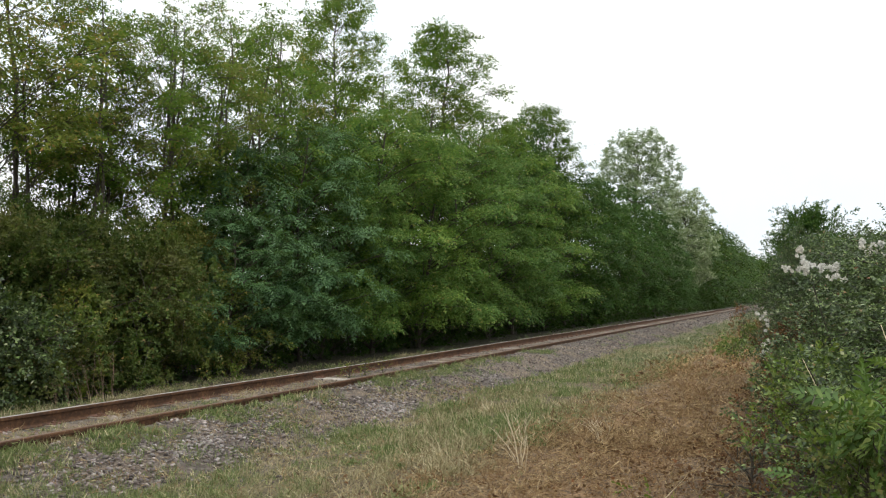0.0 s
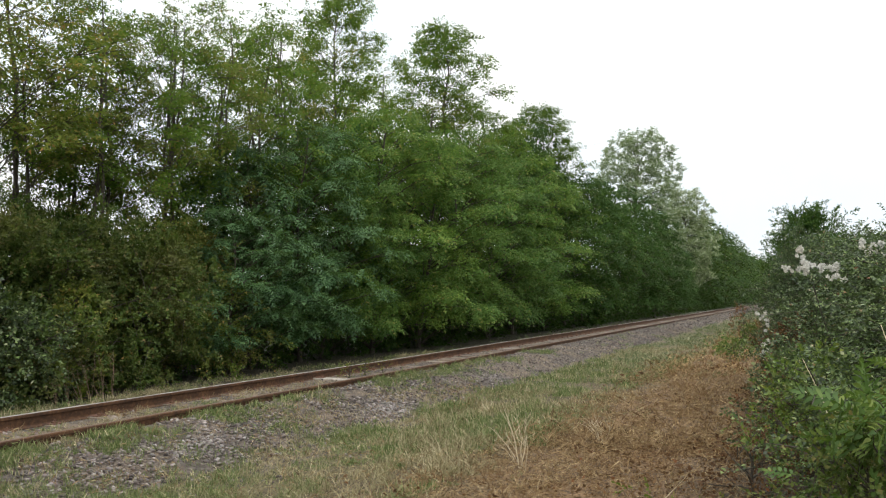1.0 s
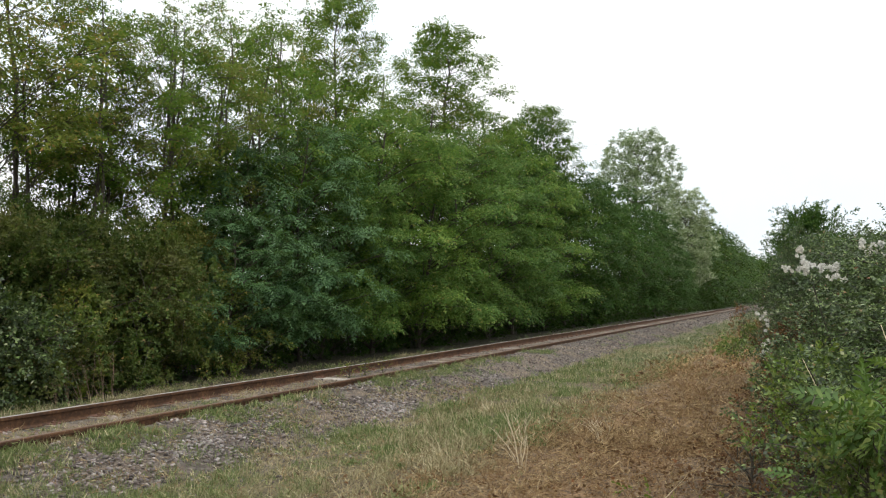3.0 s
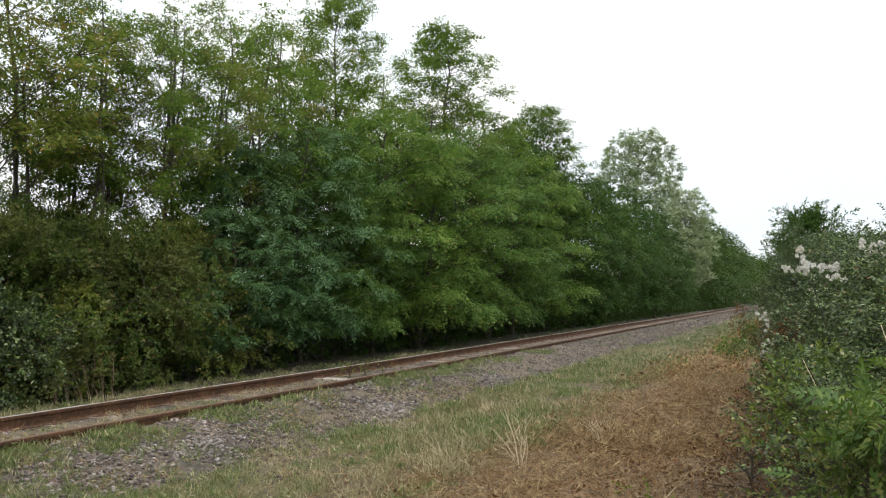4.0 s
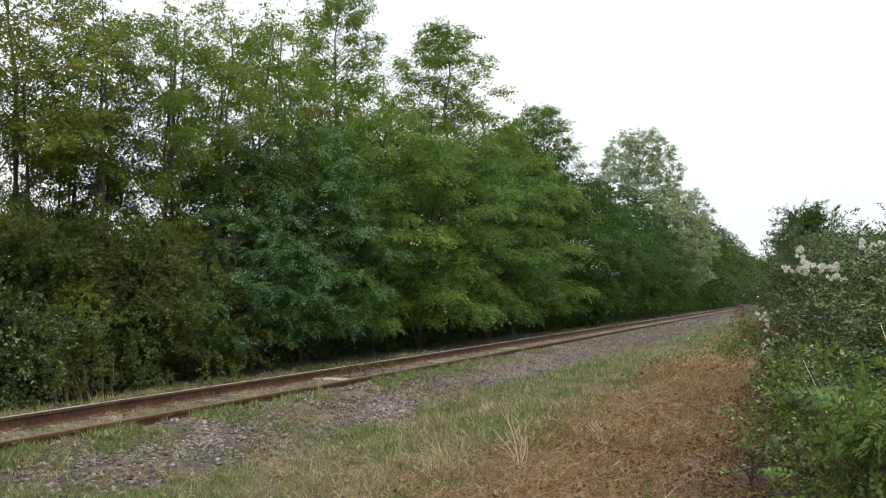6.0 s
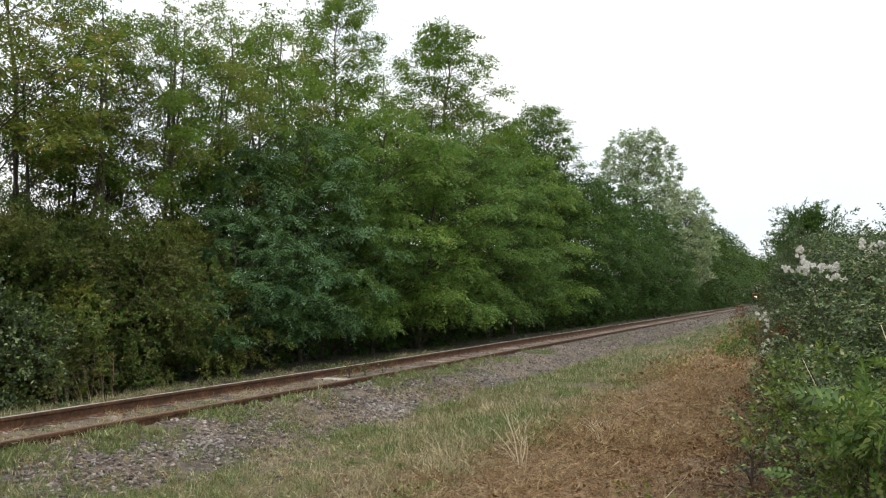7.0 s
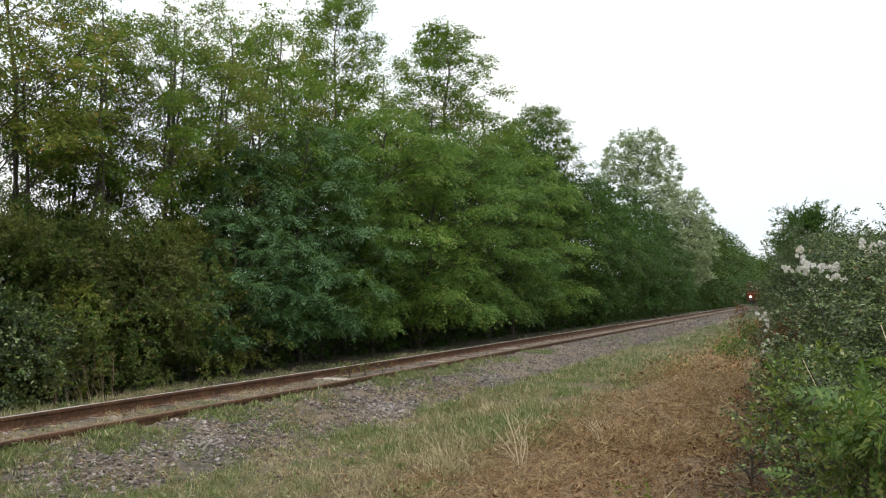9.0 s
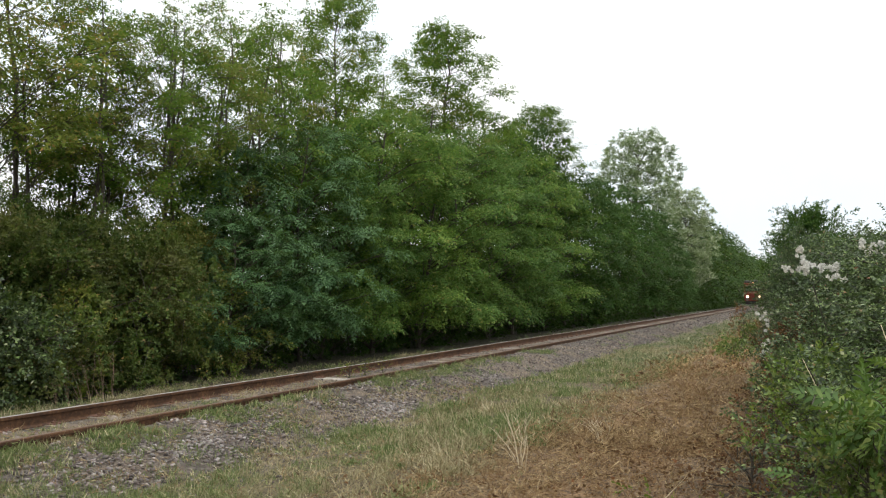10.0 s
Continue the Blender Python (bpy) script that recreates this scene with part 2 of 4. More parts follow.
def tube(points, radii, n=5):
    pts = [Vector(p) for p in points]
    verts, faces = [], []
    for i, p in enumerate(pts):
        d = (pts[min(i + 1, len(pts) - 1)] - pts[max(i - 1, 0)]).normalized()
        a = d.orthogonal().normalized()
        b = d.cross(a)
        for k in range(n):
            t = 2 * math.pi * k / n
            verts.append(p + radii[i] * (math.cos(t) * a + math.sin(t) * b))
    for i in range(len(pts) - 1):
        for k in range(n):
            faces.append((i * n + k, i * n + (k + 1) % n, (i + 1) * n + (k + 1) % n, (i + 1) * n + k))
    return verts, faces


def joined(pieces):
    verts, faces = [], []
    for v, f in pieces:
        o = len(verts)
        verts += list(v)
        faces += [tuple(i + o for i in q) for q in f]
    return verts, faces


def stamp(tpl, place, fwd, up, size):
    """Copies a leaf pattern (leaflets, corners, 3) to many places: arrays of points, directions, normals and sizes."""
    fwd = fwd / np.linalg.norm(fwd, axis=1, keepdims=True)
    side = np.cross(up, fwd)
    side /= np.linalg.norm(side, axis=1, keepdims=True) + 1e-9
    nrm = np.cross(fwd, side)
    n, k, _ = tpl.shape
    t = tpl.reshape(1, n * k, 3) * size[:, None, None]
    v = place[:, None, :] + t[..., 0:1] * fwd[:, None, :] + t[..., 1:2] * side[:, None, :] + t[..., 2:3] * nrm[:, None, :]
    v = v.reshape(-1, 3)
    return v, np.arange(len(v)).reshape(-1, k)


def leaflet(at, angle, length, width, dip=0.0, corners=4):
    """One lens-shaped leaflet, bent along its midrib."""
    c, s = math.cos(angle), math.sin(angle)
    pts = [(0, 0, 0), (0.45 * length, 0.5 * width, 0.12 * width), (length, 0, -dip * length), (0.45 * length, -0.5 * width, 0.12 * width)]
    if corners == 6:
        pts = [(0, 0, 0), (0.22 * length, 0.4 * width, 0.1 * width), (0.6 * length, 0.44 * width, 0.06 * width), (length, 0, -dip * length), (0.6 * length, -0.44 * width, 0.06 * width), (0.22 * length, -0.4 * width, 0.1 * width)]
    if corners == 3:
        pts = [(0, -0.12 * width, 0), (0.55 * length, 0.72 * width, 0.1 * width), (length, -0.4 * width, -dip * length)]
    return [(at[0] + c * x - s * y, at[1] + s * x + c * y, at[2] + z) for x, y, z in pts]


def pinnate(pairs, length, leaf_l, leaf_w, corners=4):
    v = []
    for i in range(pairs):
        x = length * (0.2 + 0.75 * i / max(1, pairs - 1))
        z = -0.25 * x * x / length
        k = 1.0 - 0.35 * abs(i / max(1, pairs - 1) - 0.45)
        for s in (1, -1):
            v += leaflet((x, 0, z), s * radians(62 - 14 * i / pairs), leaf_l * k, leaf_w * k, 0.25, corners)
    v += leaflet((length, 0, -0.25 * length), 0, leaf_l, leaf_w, 0.3, corners)
    return np.array(v, dtype=np.float32).reshape(-1, corners, 3)


def sprig(n, length, leaf_l, leaf_w, seed, corners=4):
    """Simple leaves in turn along a twig."""
    r = random.Random(seed)
    v = []
    for i in range(n):
        x = length * (i + 0.3) / n
        q = leaflet((0, 0, 0), 0, leaf_l * r.uniform(0.7, 1.15), leaf_w * r.uniform(0.8, 1.15), 0.15, corners)
        m = Matrix.Translation((x, 0, 0)) @ Euler((r.uniform(-0.9, 0.9), r.uniform(-0.7, 0.5), (1 if i % 2 else -1) * r.uniform(0.4, 1.3))).to_matrix().to_4x4()
        v += [tuple(m @ Vector(p)) for p in q]
    return np.array(v, dtype=np.float32).reshape(-1, corners, 3)


def grow(seed, height, radius, base, limbs, twigs, sprays, tpl, size=1.0, low=0.35, high=0.8, rise=0.5, droop=0.3, stem=0.09, lean=(0, 0), bare=0.35, twig_len=0.34, flat=0.35, tilt=0.38, thin=0.0):
    """A tree: a wandering trunk, limbs all round it, twigs on them, and leaf sprays along the twigs. Returns wood and leaf meshes' data."""
    r = random.Random(seed)
    g = np.random.default_rng(seed)
    trunk, x, y = [], 0.0, 0.0
    for i in range(9):
        u = i / 8
        trunk.append(Vector((x + lean[0] * u * u, y + lean[1] * u * u, u * height * 0.97)))
        x += r.uniform(-0.045, 0.045) * height * 0.35
        y += r.uniform(-0.045, 0.045) * height * 0.35
    wood = [tube(trunk, [stem * (1 - 0.9 * i / 8) + 0.006 for i in range(9)], 6)]
    peak = max((u / 50 + 0.04) ** low * (1.0001 - u / 50) ** high for u in range(51))
    P, D, S = [], [], []
    for i in range(limbs):
        u = min(0.995, (i + r.random()) / limbs)
        h = base + (height - base) * u
        k = h / (height * 0.97) * 8
        k0 = min(7, int(k))
        p = trunk[k0].lerp(trunk[k0 + 1], min(1, k - k0))
        reach = radius * (u + 0.04) ** low * (1.0001 - u) ** high / peak * r.uniform(0.55, 1.25) + 0.15
        az = i * 2.4 + r.uniform(-0.5, 0.5)
        d = Vector((math.cos(az), math.sin(az), rise * (0.35 + 1.5 * u) + r.uniform(-0.2, 0.2))).normalized()
        line = [p.copy()]
        for j in range(4):
            line.append(line[-1] + d * reach / 4)
            d = (d + Vector((r.uniform(-0.4, 0.4), r.uniform(-0.4, 0.4), r.uniform(-0.3, 0.3) - droop * 0.28))).normalized()
        wr = 0.008 + 0.007 * reach
        wood.append(tube(line, [wr, wr * 0.8, wr * 0.6, wr * 0.42, wr * 0.2], 3))
        for j in range(twigs):
            s = bare + (1 - bare) * (j + r.random()) / twigs
            q = s * 4
            q0 = min(3, int(q))
            a = line[q0].lerp(line[q0 + 1], q - q0)
            along = (line[q0 + 1] - line[q0]).normalized()
            off = Vector((r.gauss(0, 1), r.gauss(0, 1), r.gauss(0, flat))).normalized()
            td = (along * r.uniform(0.3, 0.9) + off).normalized()
            tl = min(1.1, reach * twig_len + 0.18) * r.uniform(0.5, 1.2)
            b = a + td * tl + Vector((0, 0, -droop * tl * 0.3))
            if j % 3 == 0:
                wood.append(tube([a, b], [0.007, 0.003], 3))
            many = max(2, int(sprays * (1 - thin * u)))
            f = g.uniform(0.15, 1.05, many)[:, None]
            P.append(np.array(a)[None] * (1 - f) + np.array(b)[None] * f + g.normal(0, 0.05, (many, 3)))
            D.append(np.array(td)[None] * 0.8 + g.normal(0, 0.55, (many, 3)) + np.array([[0, 0, -droop * 0.8]]))
            S.append(g.uniform(0.7, 1.2, many) * size)
    P, D, S = np.concatenate(P), np.concatenate(D), np.concatenate(S)
    P[:, 2] = np.maximum(P[:, 2], 0.03)
    out = P * np.array([[1, 1, 0]])
    out /= np.linalg.norm(out, axis=1, keepdims=True) + 1e-6
    up = np.array([[0, 0, 1.0]]) + 0.6 * out + g.normal(0, tilt, P.shape)
    return joined(wood), stamp(tpl, P, D, up, S)


def crown(seed, height, radius, base, clumps, sprays, tpl, size=1.0, shape=(0.3, 0.5), clump=0.6, flat=0.5, stem=0.09, stems=1, lean=(0, 0), droop=0.35, thin=0.0, inner=0.5, loose=0.28, face=0.4, branch=1.0):
    """A tree of leafy clumps: stems, limbs that arch out to each clump, and leaf sprays over the clump's dome, so that every clump is lit above and dark below."""
    r = random.Random(seed)
    g = np.random.default_rng(seed)
    wood, lines = [], []
    for k in range(stems):
        x, y = (0.0, 0.0) if k == 0 else (r.uniform(-0.5, 0.5), r.uniform(-0.5, 0.5))
        out = Vector((r.uniform(-1, 1), r.uniform(-1, 1), 0)) * (0.0 if stems == 1 else 0.035 * height)
        line, top = [], height * (0.96 if k == 0 else r.uniform(0.75, 0.95))
        for i in range(9):
            u = i / 8
            line.append(Vector((x, y, u * top)) + out * u + Vector((lean[0], lean[1], 0)) * u * u)
            x += r.uniform(-0.016, 0.016) * height
            y += r.uniform(-0.016, 0.016) * height
        lines.append(line)
        wood.append(tube(line, [stem * (1 - 0.88 * i / 8) + 0.006 for i in range(9)], 6))
    a, b = shape
    peak = max((u / 50 + 0.03) ** a * (1.0001 - u / 50) ** b for u in range(51))
    P, D, U, S = [], [], [], []
    for i in range(clumps):
        u = min(0.98, (i + r.random()) / clumps)
        line = lines[i % stems]
        h = base + (height - base) * u
        k = h / line[-1].z * 8
        k0 = max(0, min(7, int(k)))
        axis = line[k0].lerp(line[k0 + 1], min(1.0, k - k0))
        reach = radius * (u + 0.03) ** a * (1.0001 - u) ** b / peak * (inner + (1 - inner) * r.random() ** 0.6) * r.uniform(0.85, 1.12)
        az = i * 2.39996 + r.uniform(-0.45, 0.45)
        way = Vector((math.cos(az), math.sin(az), 0))
        c = Vector((axis.x, axis.y, h)) + way * reach
        low = max(0.15, h - reach * r.uniform(0.35, 0.75))
        j = low / line[-1].z * 8
        j0 = max(0, min(7, int(j)))
        root = line[j0].lerp(line[j0 + 1], min(1.0, j - j0))
        mid = root.lerp(c, 0.55) + Vector((r.uniform(-0.12, 0.12), r.uniform(-0.12, 0.12), 0.1 * reach))
        w = (0.009 + 0.007 * reach) * branch
        wood.append(tube([root, mid, c], [w, w * 0.65, w * 0.25], 3))
        size_c = clump * r.uniform(0.65, 1.35) * (1 - 0.3 * u)
        n = max(5, int(sprays * (size_c / clump) ** 1.6 * (1 - thin * u)))
        for q in range(3):
            t = c + (way * r.uniform(0.1, 0.9) + Vector((r.gauss(0, 0.6), r.gauss(0, 0.6), r.gauss(0, 0.25)))) * size_c
            wood.append(tube([mid.lerp(c, 0.6), t], [0.008, 0.003], 3))
        d = g.normal(0, 1, (n, 3)) + 0.45 * np.array(way)[None]
        d /= np.linalg.norm(d, axis=1, keepdims=True)
        d[:, 2] = np.where(d[:, 2] < -0.25, -d[:, 2], d[:, 2])
        far = 1 - loose * g.random((n, 1)) ** 0.7 * 2
        lump = 1 + 0.25 * np.sin(d[:, :1] * 5 + i) * np.cos(d[:, 1:2] * 4 + i)
        P.append(np.array(c)[None] + d * np.array([[1, 1, flat]]) * size_c * np.maximum(far, 0.1) * lump)
        flow = d * np.array([[1, 1, 0.15]]) + g.normal(0, 0.4, (n, 3))
        flow[:, 2] -= droop * (0.4 + g.random(n))
        D.append(flow)
        U.append(np.array([[0, 0, 0.9]]) + 0.7 * d + g.normal(0, face, (n, 3)))
        S.append(g.uniform(0.7, 1.2, n) * size)
    P, D, U, S = np.concatenate(P), np.concatenate(D), np.concatenate(U), np.concatenate(S)
    P[:, 2] = np.maximum(P[:, 2], 0.04)
    return joined(wood), stamp(tpl, P, D, U, S)


def plant(name, data, leaf, label, category, wood_name="trunk", leaf_name="crown", group="", wood_kind=""):
    ob = new(name)
    wood, leaves = data
    tagged(part(wood_name, mesh_of("wood", wood[0], wood[1], BARK, True), BARK, ob), kind=wood_kind)
    part(leaf_name, mesh_of("foliage", leaves[0], leaves[1], leaf), leaf, ob)
    return tagged(ob, label, category, group)


def box(bm, x0, x1, y0, y1, z0, z1, bevel=0.0):
    got = bmesh.ops.create_cube(bm, size=1.0)["verts"]
    bmesh.ops.transform(bm, matrix=Matrix.Translation(((x0 + x1) / 2, (y0 + y1) / 2, (z0 + z1) / 2)) @ Matrix.Diagonal((x1 - x0, y1 - y0, z1 - z0, 1)), verts=got)
    if bevel:
        edges = list({e for v in got for e in v.link_edges})
        bmesh.ops.bevel(bm, geom=edges, offset=bevel, segments=2, affect="EDGES", profile=0.6)
    return bm


def rod(bm, a, b, r, n=16, r2=None):
    a, b = Vector(a), Vector(b)
    m = Matrix.Translation((a + b) / 2) @ (b - a).to_track_quat("Z", "Y").to_matrix().to_4x4()
    bmesh.ops.create_cone(bm, cap_ends=True, segments=n, radius1=r, radius2=r if r2 is None else r2, depth=(b - a).length, matrix=m)
    return bm


# ---- the ground: one sheet to the horizon ----
PROFILE_X = (-40, -12, -5, -3.2, -2.3, 1.5, 2.3, 3.2, 4.8, 6.6, 10, 40)
PROFILE_Z = (-0.6, -0.5, -0.42, -0.36, -0.3, -0.3, -0.38, -0.36, -0.29, -0.24, -0.18, -0.2)


def ground_z(x, y):
    z = float(np.interp(x, PROFILE_X, PROFILE_Z))
    if -14 < x < 16 and -10 < y < 120:
        z += 0.05 * noise.noise((x * 0.7, y * 0.7, 3.1)) + 0.025 * noise.noise((x * 2.6, y * 2.6, 8.0))
    return z


def ground_sheet():
    xs = [-2500, -900, -300, -120, -60, -30, -20, -14] + [-10 + 0.25 * i for i in range(85)] + [12, 14, 18, 30, 60, 150, 500, 2500]
    ys = [-400, -100, -30, -10] + [-4 + 0.25 * i for i in range(180)] + [42 + 2 * i for i in range(40)] + [130, 160, 200, 280, 400, 700, 1300, 3500]
    nx = len(xs)
    v = [(x, y, ground_z(x, y)) for y in ys for x in xs]
    f = np.array([(j * nx + i, j * nx + i + 1, (j + 1) * nx + i + 1, (j + 1) * nx + i) for j in range(len(ys) - 1) for i in range(nx - 1)])
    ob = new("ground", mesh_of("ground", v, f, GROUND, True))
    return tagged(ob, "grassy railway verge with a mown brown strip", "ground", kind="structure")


ground = ground_sheet()
BED_X = (-2.4, -1.9, -1.4, -0.9, -0.5, 0.5, 0.9, 1.4, 1.9, 2.5)
BED_Z = (-0.45, -0.3, -0.215, -0.19, -0.185, -0.185, -0.08, -0.15, -0.28, -0.45)


def bed_z(x, y):
    z = float(np.interp(x, BED_X, BED_Z))
    return z + (0.035 * noise.noise((x * 1.3, y * 1.1, 5.0)) + 0.02 * noise.noise((x * 5, y * 5, 1.0))) * (0.35 if abs(x) < 1.2 else 1.0)


def ballast_bed():
    xs = [-2.4 + 0.1225 * i for i in range(41)]
    ys = [-6 + 0.15 * i for i in range(320)] + [42 + 1.0 * i for i in range(80)] + [125, 150, 200, 300, 500]
    nx = len(xs)
    v = [(x, y, bed_z(x, y)) for y in ys for x in xs]
    f = np.array([(j * nx + i, j * nx + i + 1, (j + 1) * nx + i + 1, (j + 1) * nx + i) for j in range(len(ys) - 1) for i in range(nx - 1)])
    ob = new("ballast_bed", mesh_of("ballast", v, f, BALLAST, True))
    return tagged(ob, "low bed of grey crushed stone under the track", "ballast", kind="structure")


ballast = ballast_bed()

# ---- the track ----
RAIL = ((-0.062, -0.172), (0.062, -0.172), (0.062, -0.162), (0.014, -0.145), (0.0085, -0.13), (0.0085, -0.05), (0.034, -0.038), (0.036, -0.01), (0.028, 0.0),
        (-0.028, 0.0), (-0.036, -0.01), (-0.034, -0.038), (-0.0085, -0.05), (-0.0085, -0.13), (-0.014, -0.145), (-0.062, -0.162))


def rail(x, label, top):
    ys = [-8 + 2.0 * i for i in range(70)] + [140, 180, 250, 400, 700]
    k = len(RAIL)
    v = [(x + a + 0.006 * noise.noise((y * 0.11, x, 0)), y, z + 0.008 * noise.noise((y * 0.13, x, 4)) - (0.03 * math.exp(-((y - 13) / 9) ** 2) if x < 0 else 0.0)) for y in ys for a, z in RAIL]
    body, head = [], []
    for j in range(len(ys) - 1):
        for i in range(k):
            q = (j * k + i, j * k + (i + 1) % k, (j + 1) * k + (i + 1) % k, (j + 1) * k + i)
            (head if i in (8,) else body).append(q)
    ob = new("rail")
    part("rail_body", mesh_of("rail_body", v, body, RUST), RUST, ob)
    part("running_surface", mesh_of("running_surface", v, head, top), top, ob, "worn shiny running surface")
    return tagged(ob, label, "rail", "rails of the track")


rail(-0.7535, "rusty brown steel rail with a shiny worn top", RAILHEAD)
rail(0.7535, "rusty brown steel rail with a dull worn top", DULLHEAD)


def sleepers():
    r = random.Random(4)
    wood = mesh_of("sleeper", *bm_data(lambda bm: box(bm, -1.25, 1.25, -0.125, 0.125, -0.34, -0.176, 0.012)), WOOD)
    pale = mesh_of("sleeper_pale", *bm_data(lambda bm: box(bm, -1.22, 1.22, -0.13, 0.13, -0.34, -0.176, 0.02)), CONCRETE)
    plate = mesh_of("base_plate", *bm_data(lambda bm: box(bm, -0.17, 0.17, -0.075, 0.075, -0.176, -0.164, 0.004)), IRON)
    bolt = mesh_of("clip_bolt", *bm_data(lambda bm: rod(box(bm, -0.03, 0.03, -0.03, 0.03, -0.164, -0.145, 0.004), (0, 0, -0.145), (0, 0, -0.12), 0.013, 6)), IRON)
    for i in range(250):
        y = -5 + 0.62 * i + r.uniform(-0.03, 0.03)
        light = i in (16, 27)
        ob = new("sleeper", pale if light else wood)
        ob.matrix_basis = pose(r.uniform(-0.03, 0.03), y, 0.022 if light else r.uniform(-0.012, 0.006), 0, 0, r.uniform(-1, 1))
        tagged(ob, "pale concrete sleeper half sunk in ballast" if light else "weathered brown wooden sleeper half sunk in ballast", "sleeper", "sleepers of the track")
        if i < 70:
            for x in (-0.7535, 0.7535):
                p = part("base_plate", plate, IRON, ob)
                p.location = (x, 0, 0)
                for s in (-1, 1):
                    part("clip_bolt", bolt, IRON, p).location = (s * 0.115, 0, 0)


def bm_data(fill):
    bm = bmesh.new()
    fill(bm)
    v, f = [tuple(a.co) for a in bm.verts], [tuple(b.index for b in q.verts) for q in bm.faces]
    bm.free()
    return v, f


sleepers()


# ---- the trees along the far side ----
SPRAY = pinnate(3, 0.3, 0.115, 0.055, 3)
SPRAY_FAR = pinnate(2, 0.34, 0.22, 0.11, 3)
SPRAY_BIG = pinnate(4, 0.34, 0.12, 0.048)
SPRIG = sprig(7, 0.26, 0.085, 0.055, 1, 3)
SPRIG_FAR = sprig(5, 0.4, 0.17, 0.14, 2, 3)
SPRIG_SMALL = sprig(8, 0.2, 0.046, 0.03, 3)
SPRIG_FINE = sprig(9, 0.19, 0.04, 0.027, 3, 3)

kinds = {
    "tall": crown(11, 13.0, 2.5, 5.2, 104, 84, SPRAY, 0.88, (0.2, 0.5), 0.68, 0.7, 0.1, 1, (0, 0), 0.35, 0.0, 0.02, 0.5, 0.6),
    "airy": crown(12, 9.0, 2.3, 4.3, 58, 56, SPRAY, 0.8, (0.12, 0.25), 0.6, 0.65, 0.06, 3, (0, 0), 0.3, 0.3, 0.1, 0.5, 0.6, 0.55),
    "airy_b": crown(13, 9.0, 2.2, 4.1, 58, 56, SPRAY, 0.8, (0.1, 0.3), 0.58, 0.65, 0.065, 3, (0.3, 0.2), 0.3, 0.3, 0.1, 0.5, 0.6, 0.55),
    "full": crown(14, 8.0, 2.9, 1.0, 72, 112, SPRAY, 0.92, (0.18, 0.38), 0.74, 0.55, 0.09, 1, (0.5, 0), 0.4, 0.0, 0.5, 0.28, 0.5),
    "full_b": crown(15, 7.0, 2.8, 0.8, 66, 112, SPRAY, 0.92, (0.16, 0.4), 0.72, 0.5, 0.08, 1, (0.4, -0.3), 0.4, 0.0, 0.5, 0.28, 0.5),
    "blue": crown(16, 6.3, 2.4, 1.1, 60, 50, SPRAY_BIG, 1.05, (0.16, 0.45), 0.6, 0.42, 0.07, 1, (0.3, 0), 0.35, 0.0, 0.5),
    "mid": crown(22, 9.0, 3.2, 1.2, 48, 112, SPRAY_FAR, 0.72, (0.16, 0.4), 1.1, 0.6, 0.1, 1, (0.4, 0), 0.4, 0.0, 0.55, 0.2, 0.5),
    "far": crown(17, 12.0, 3.4, 0.7, 36, 42, SPRAY_FAR, 1.6, (0.12, 0.42), 1.6, 0.65, 0.12, 1, (0, 0), 0.35, 0.0, 0.5, 0.2),
    "poplar": crown(18, 15.5, 3.7, 3.2, 200, 72, SPRIG_FAR, 0.8, (0.18, 0.3), 0.85, 1.0, 0.15, 1, (0, 0), 0.0, 0.0, 0.25, 0.4, 0.9),
    "olive": grow(19, 2.9, 2.0, 0.05, 44, 12, 9, SPRIG, 0.95, 0.12, 0.32, 0.5, 0.2, 0.03, (0, 0), 0.3, 0.34, 0.6, 0.6),
    "under": grow(23, 1.9, 1.3, 0.03, 17, 6, 5, SPRIG, 1.4, 0.1, 0.4, 0.4, 0.35, 0.02, (0, 0), 0.3, 0.34, 0.6, 0.6),
}
LOOKS = {
    "tall": (LEAF_LOCUST, "tall black locust tree with feathery green crown"),
    "airy": (LEAF_YELLOW, "thin airy locust tree with yellowing leaves"),
    "airy_b": (LEAF_LOCUST, "slender locust tree with sparse green crown"),
    "full": (LEAF_FULL, "leafy green locust tree branched to the ground"),
    "full_b": (LEAF_LEAFY, "bushy green locust tree leaning over the track verge"),
    "blue": (LEAF_BLUE, "young tree with blue-green feathered leaves"),
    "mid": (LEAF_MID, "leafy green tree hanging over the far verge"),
    "far": (LEAF_SHADED, "distant green tree beside the track, in view or added for shade"),
    "poplar": (LEAF_SILVER, "tall white poplar with silvery leaves"),
    "under": (LEAF_SHADED, "low green undergrowth shrub under the trees, darkened for shade"),
    "olive": (LEAF_OLIVE, "dense olive-green bush with browning leaves"),
}
firsts = {}


def tree(kind, x, y, height, turn, wide=1.0):
    full = {"tall": 13.0, "airy": 9.0, "airy_b": 9.0, "full": 8.0, "full_b": 7.0, "blue": 6.3, "mid": 9.0, "far": 12.0, "poplar": 15.5, "olive": 2.9, "under": 1.9}[kind]
    s = height / full
    m = pose(x, y, ground_z(x, y) - 0.05, 0, 0, turn)
    big = Matrix.Diagonal((s * wide, s * wide, s, 1))
    if kind not in firsts:
        leaf, label = LOOKS[kind]
        bush = kind in ("olive", "under")
        firsts[kind] = plant("bush" if bush else "tree", kinds[kind], leaf, label, "bush" if bush else "tree", "stem" if bush else "trunk", "foliage" if bush else "crown", "trees along the track")
        ob = firsts[kind]
        ob.matrix_basis = m @ big
    else:
        ob = copy_thing(firsts[kind], pose(0, 0, 0))
        ob.matrix_basis = m @ big
    return ob


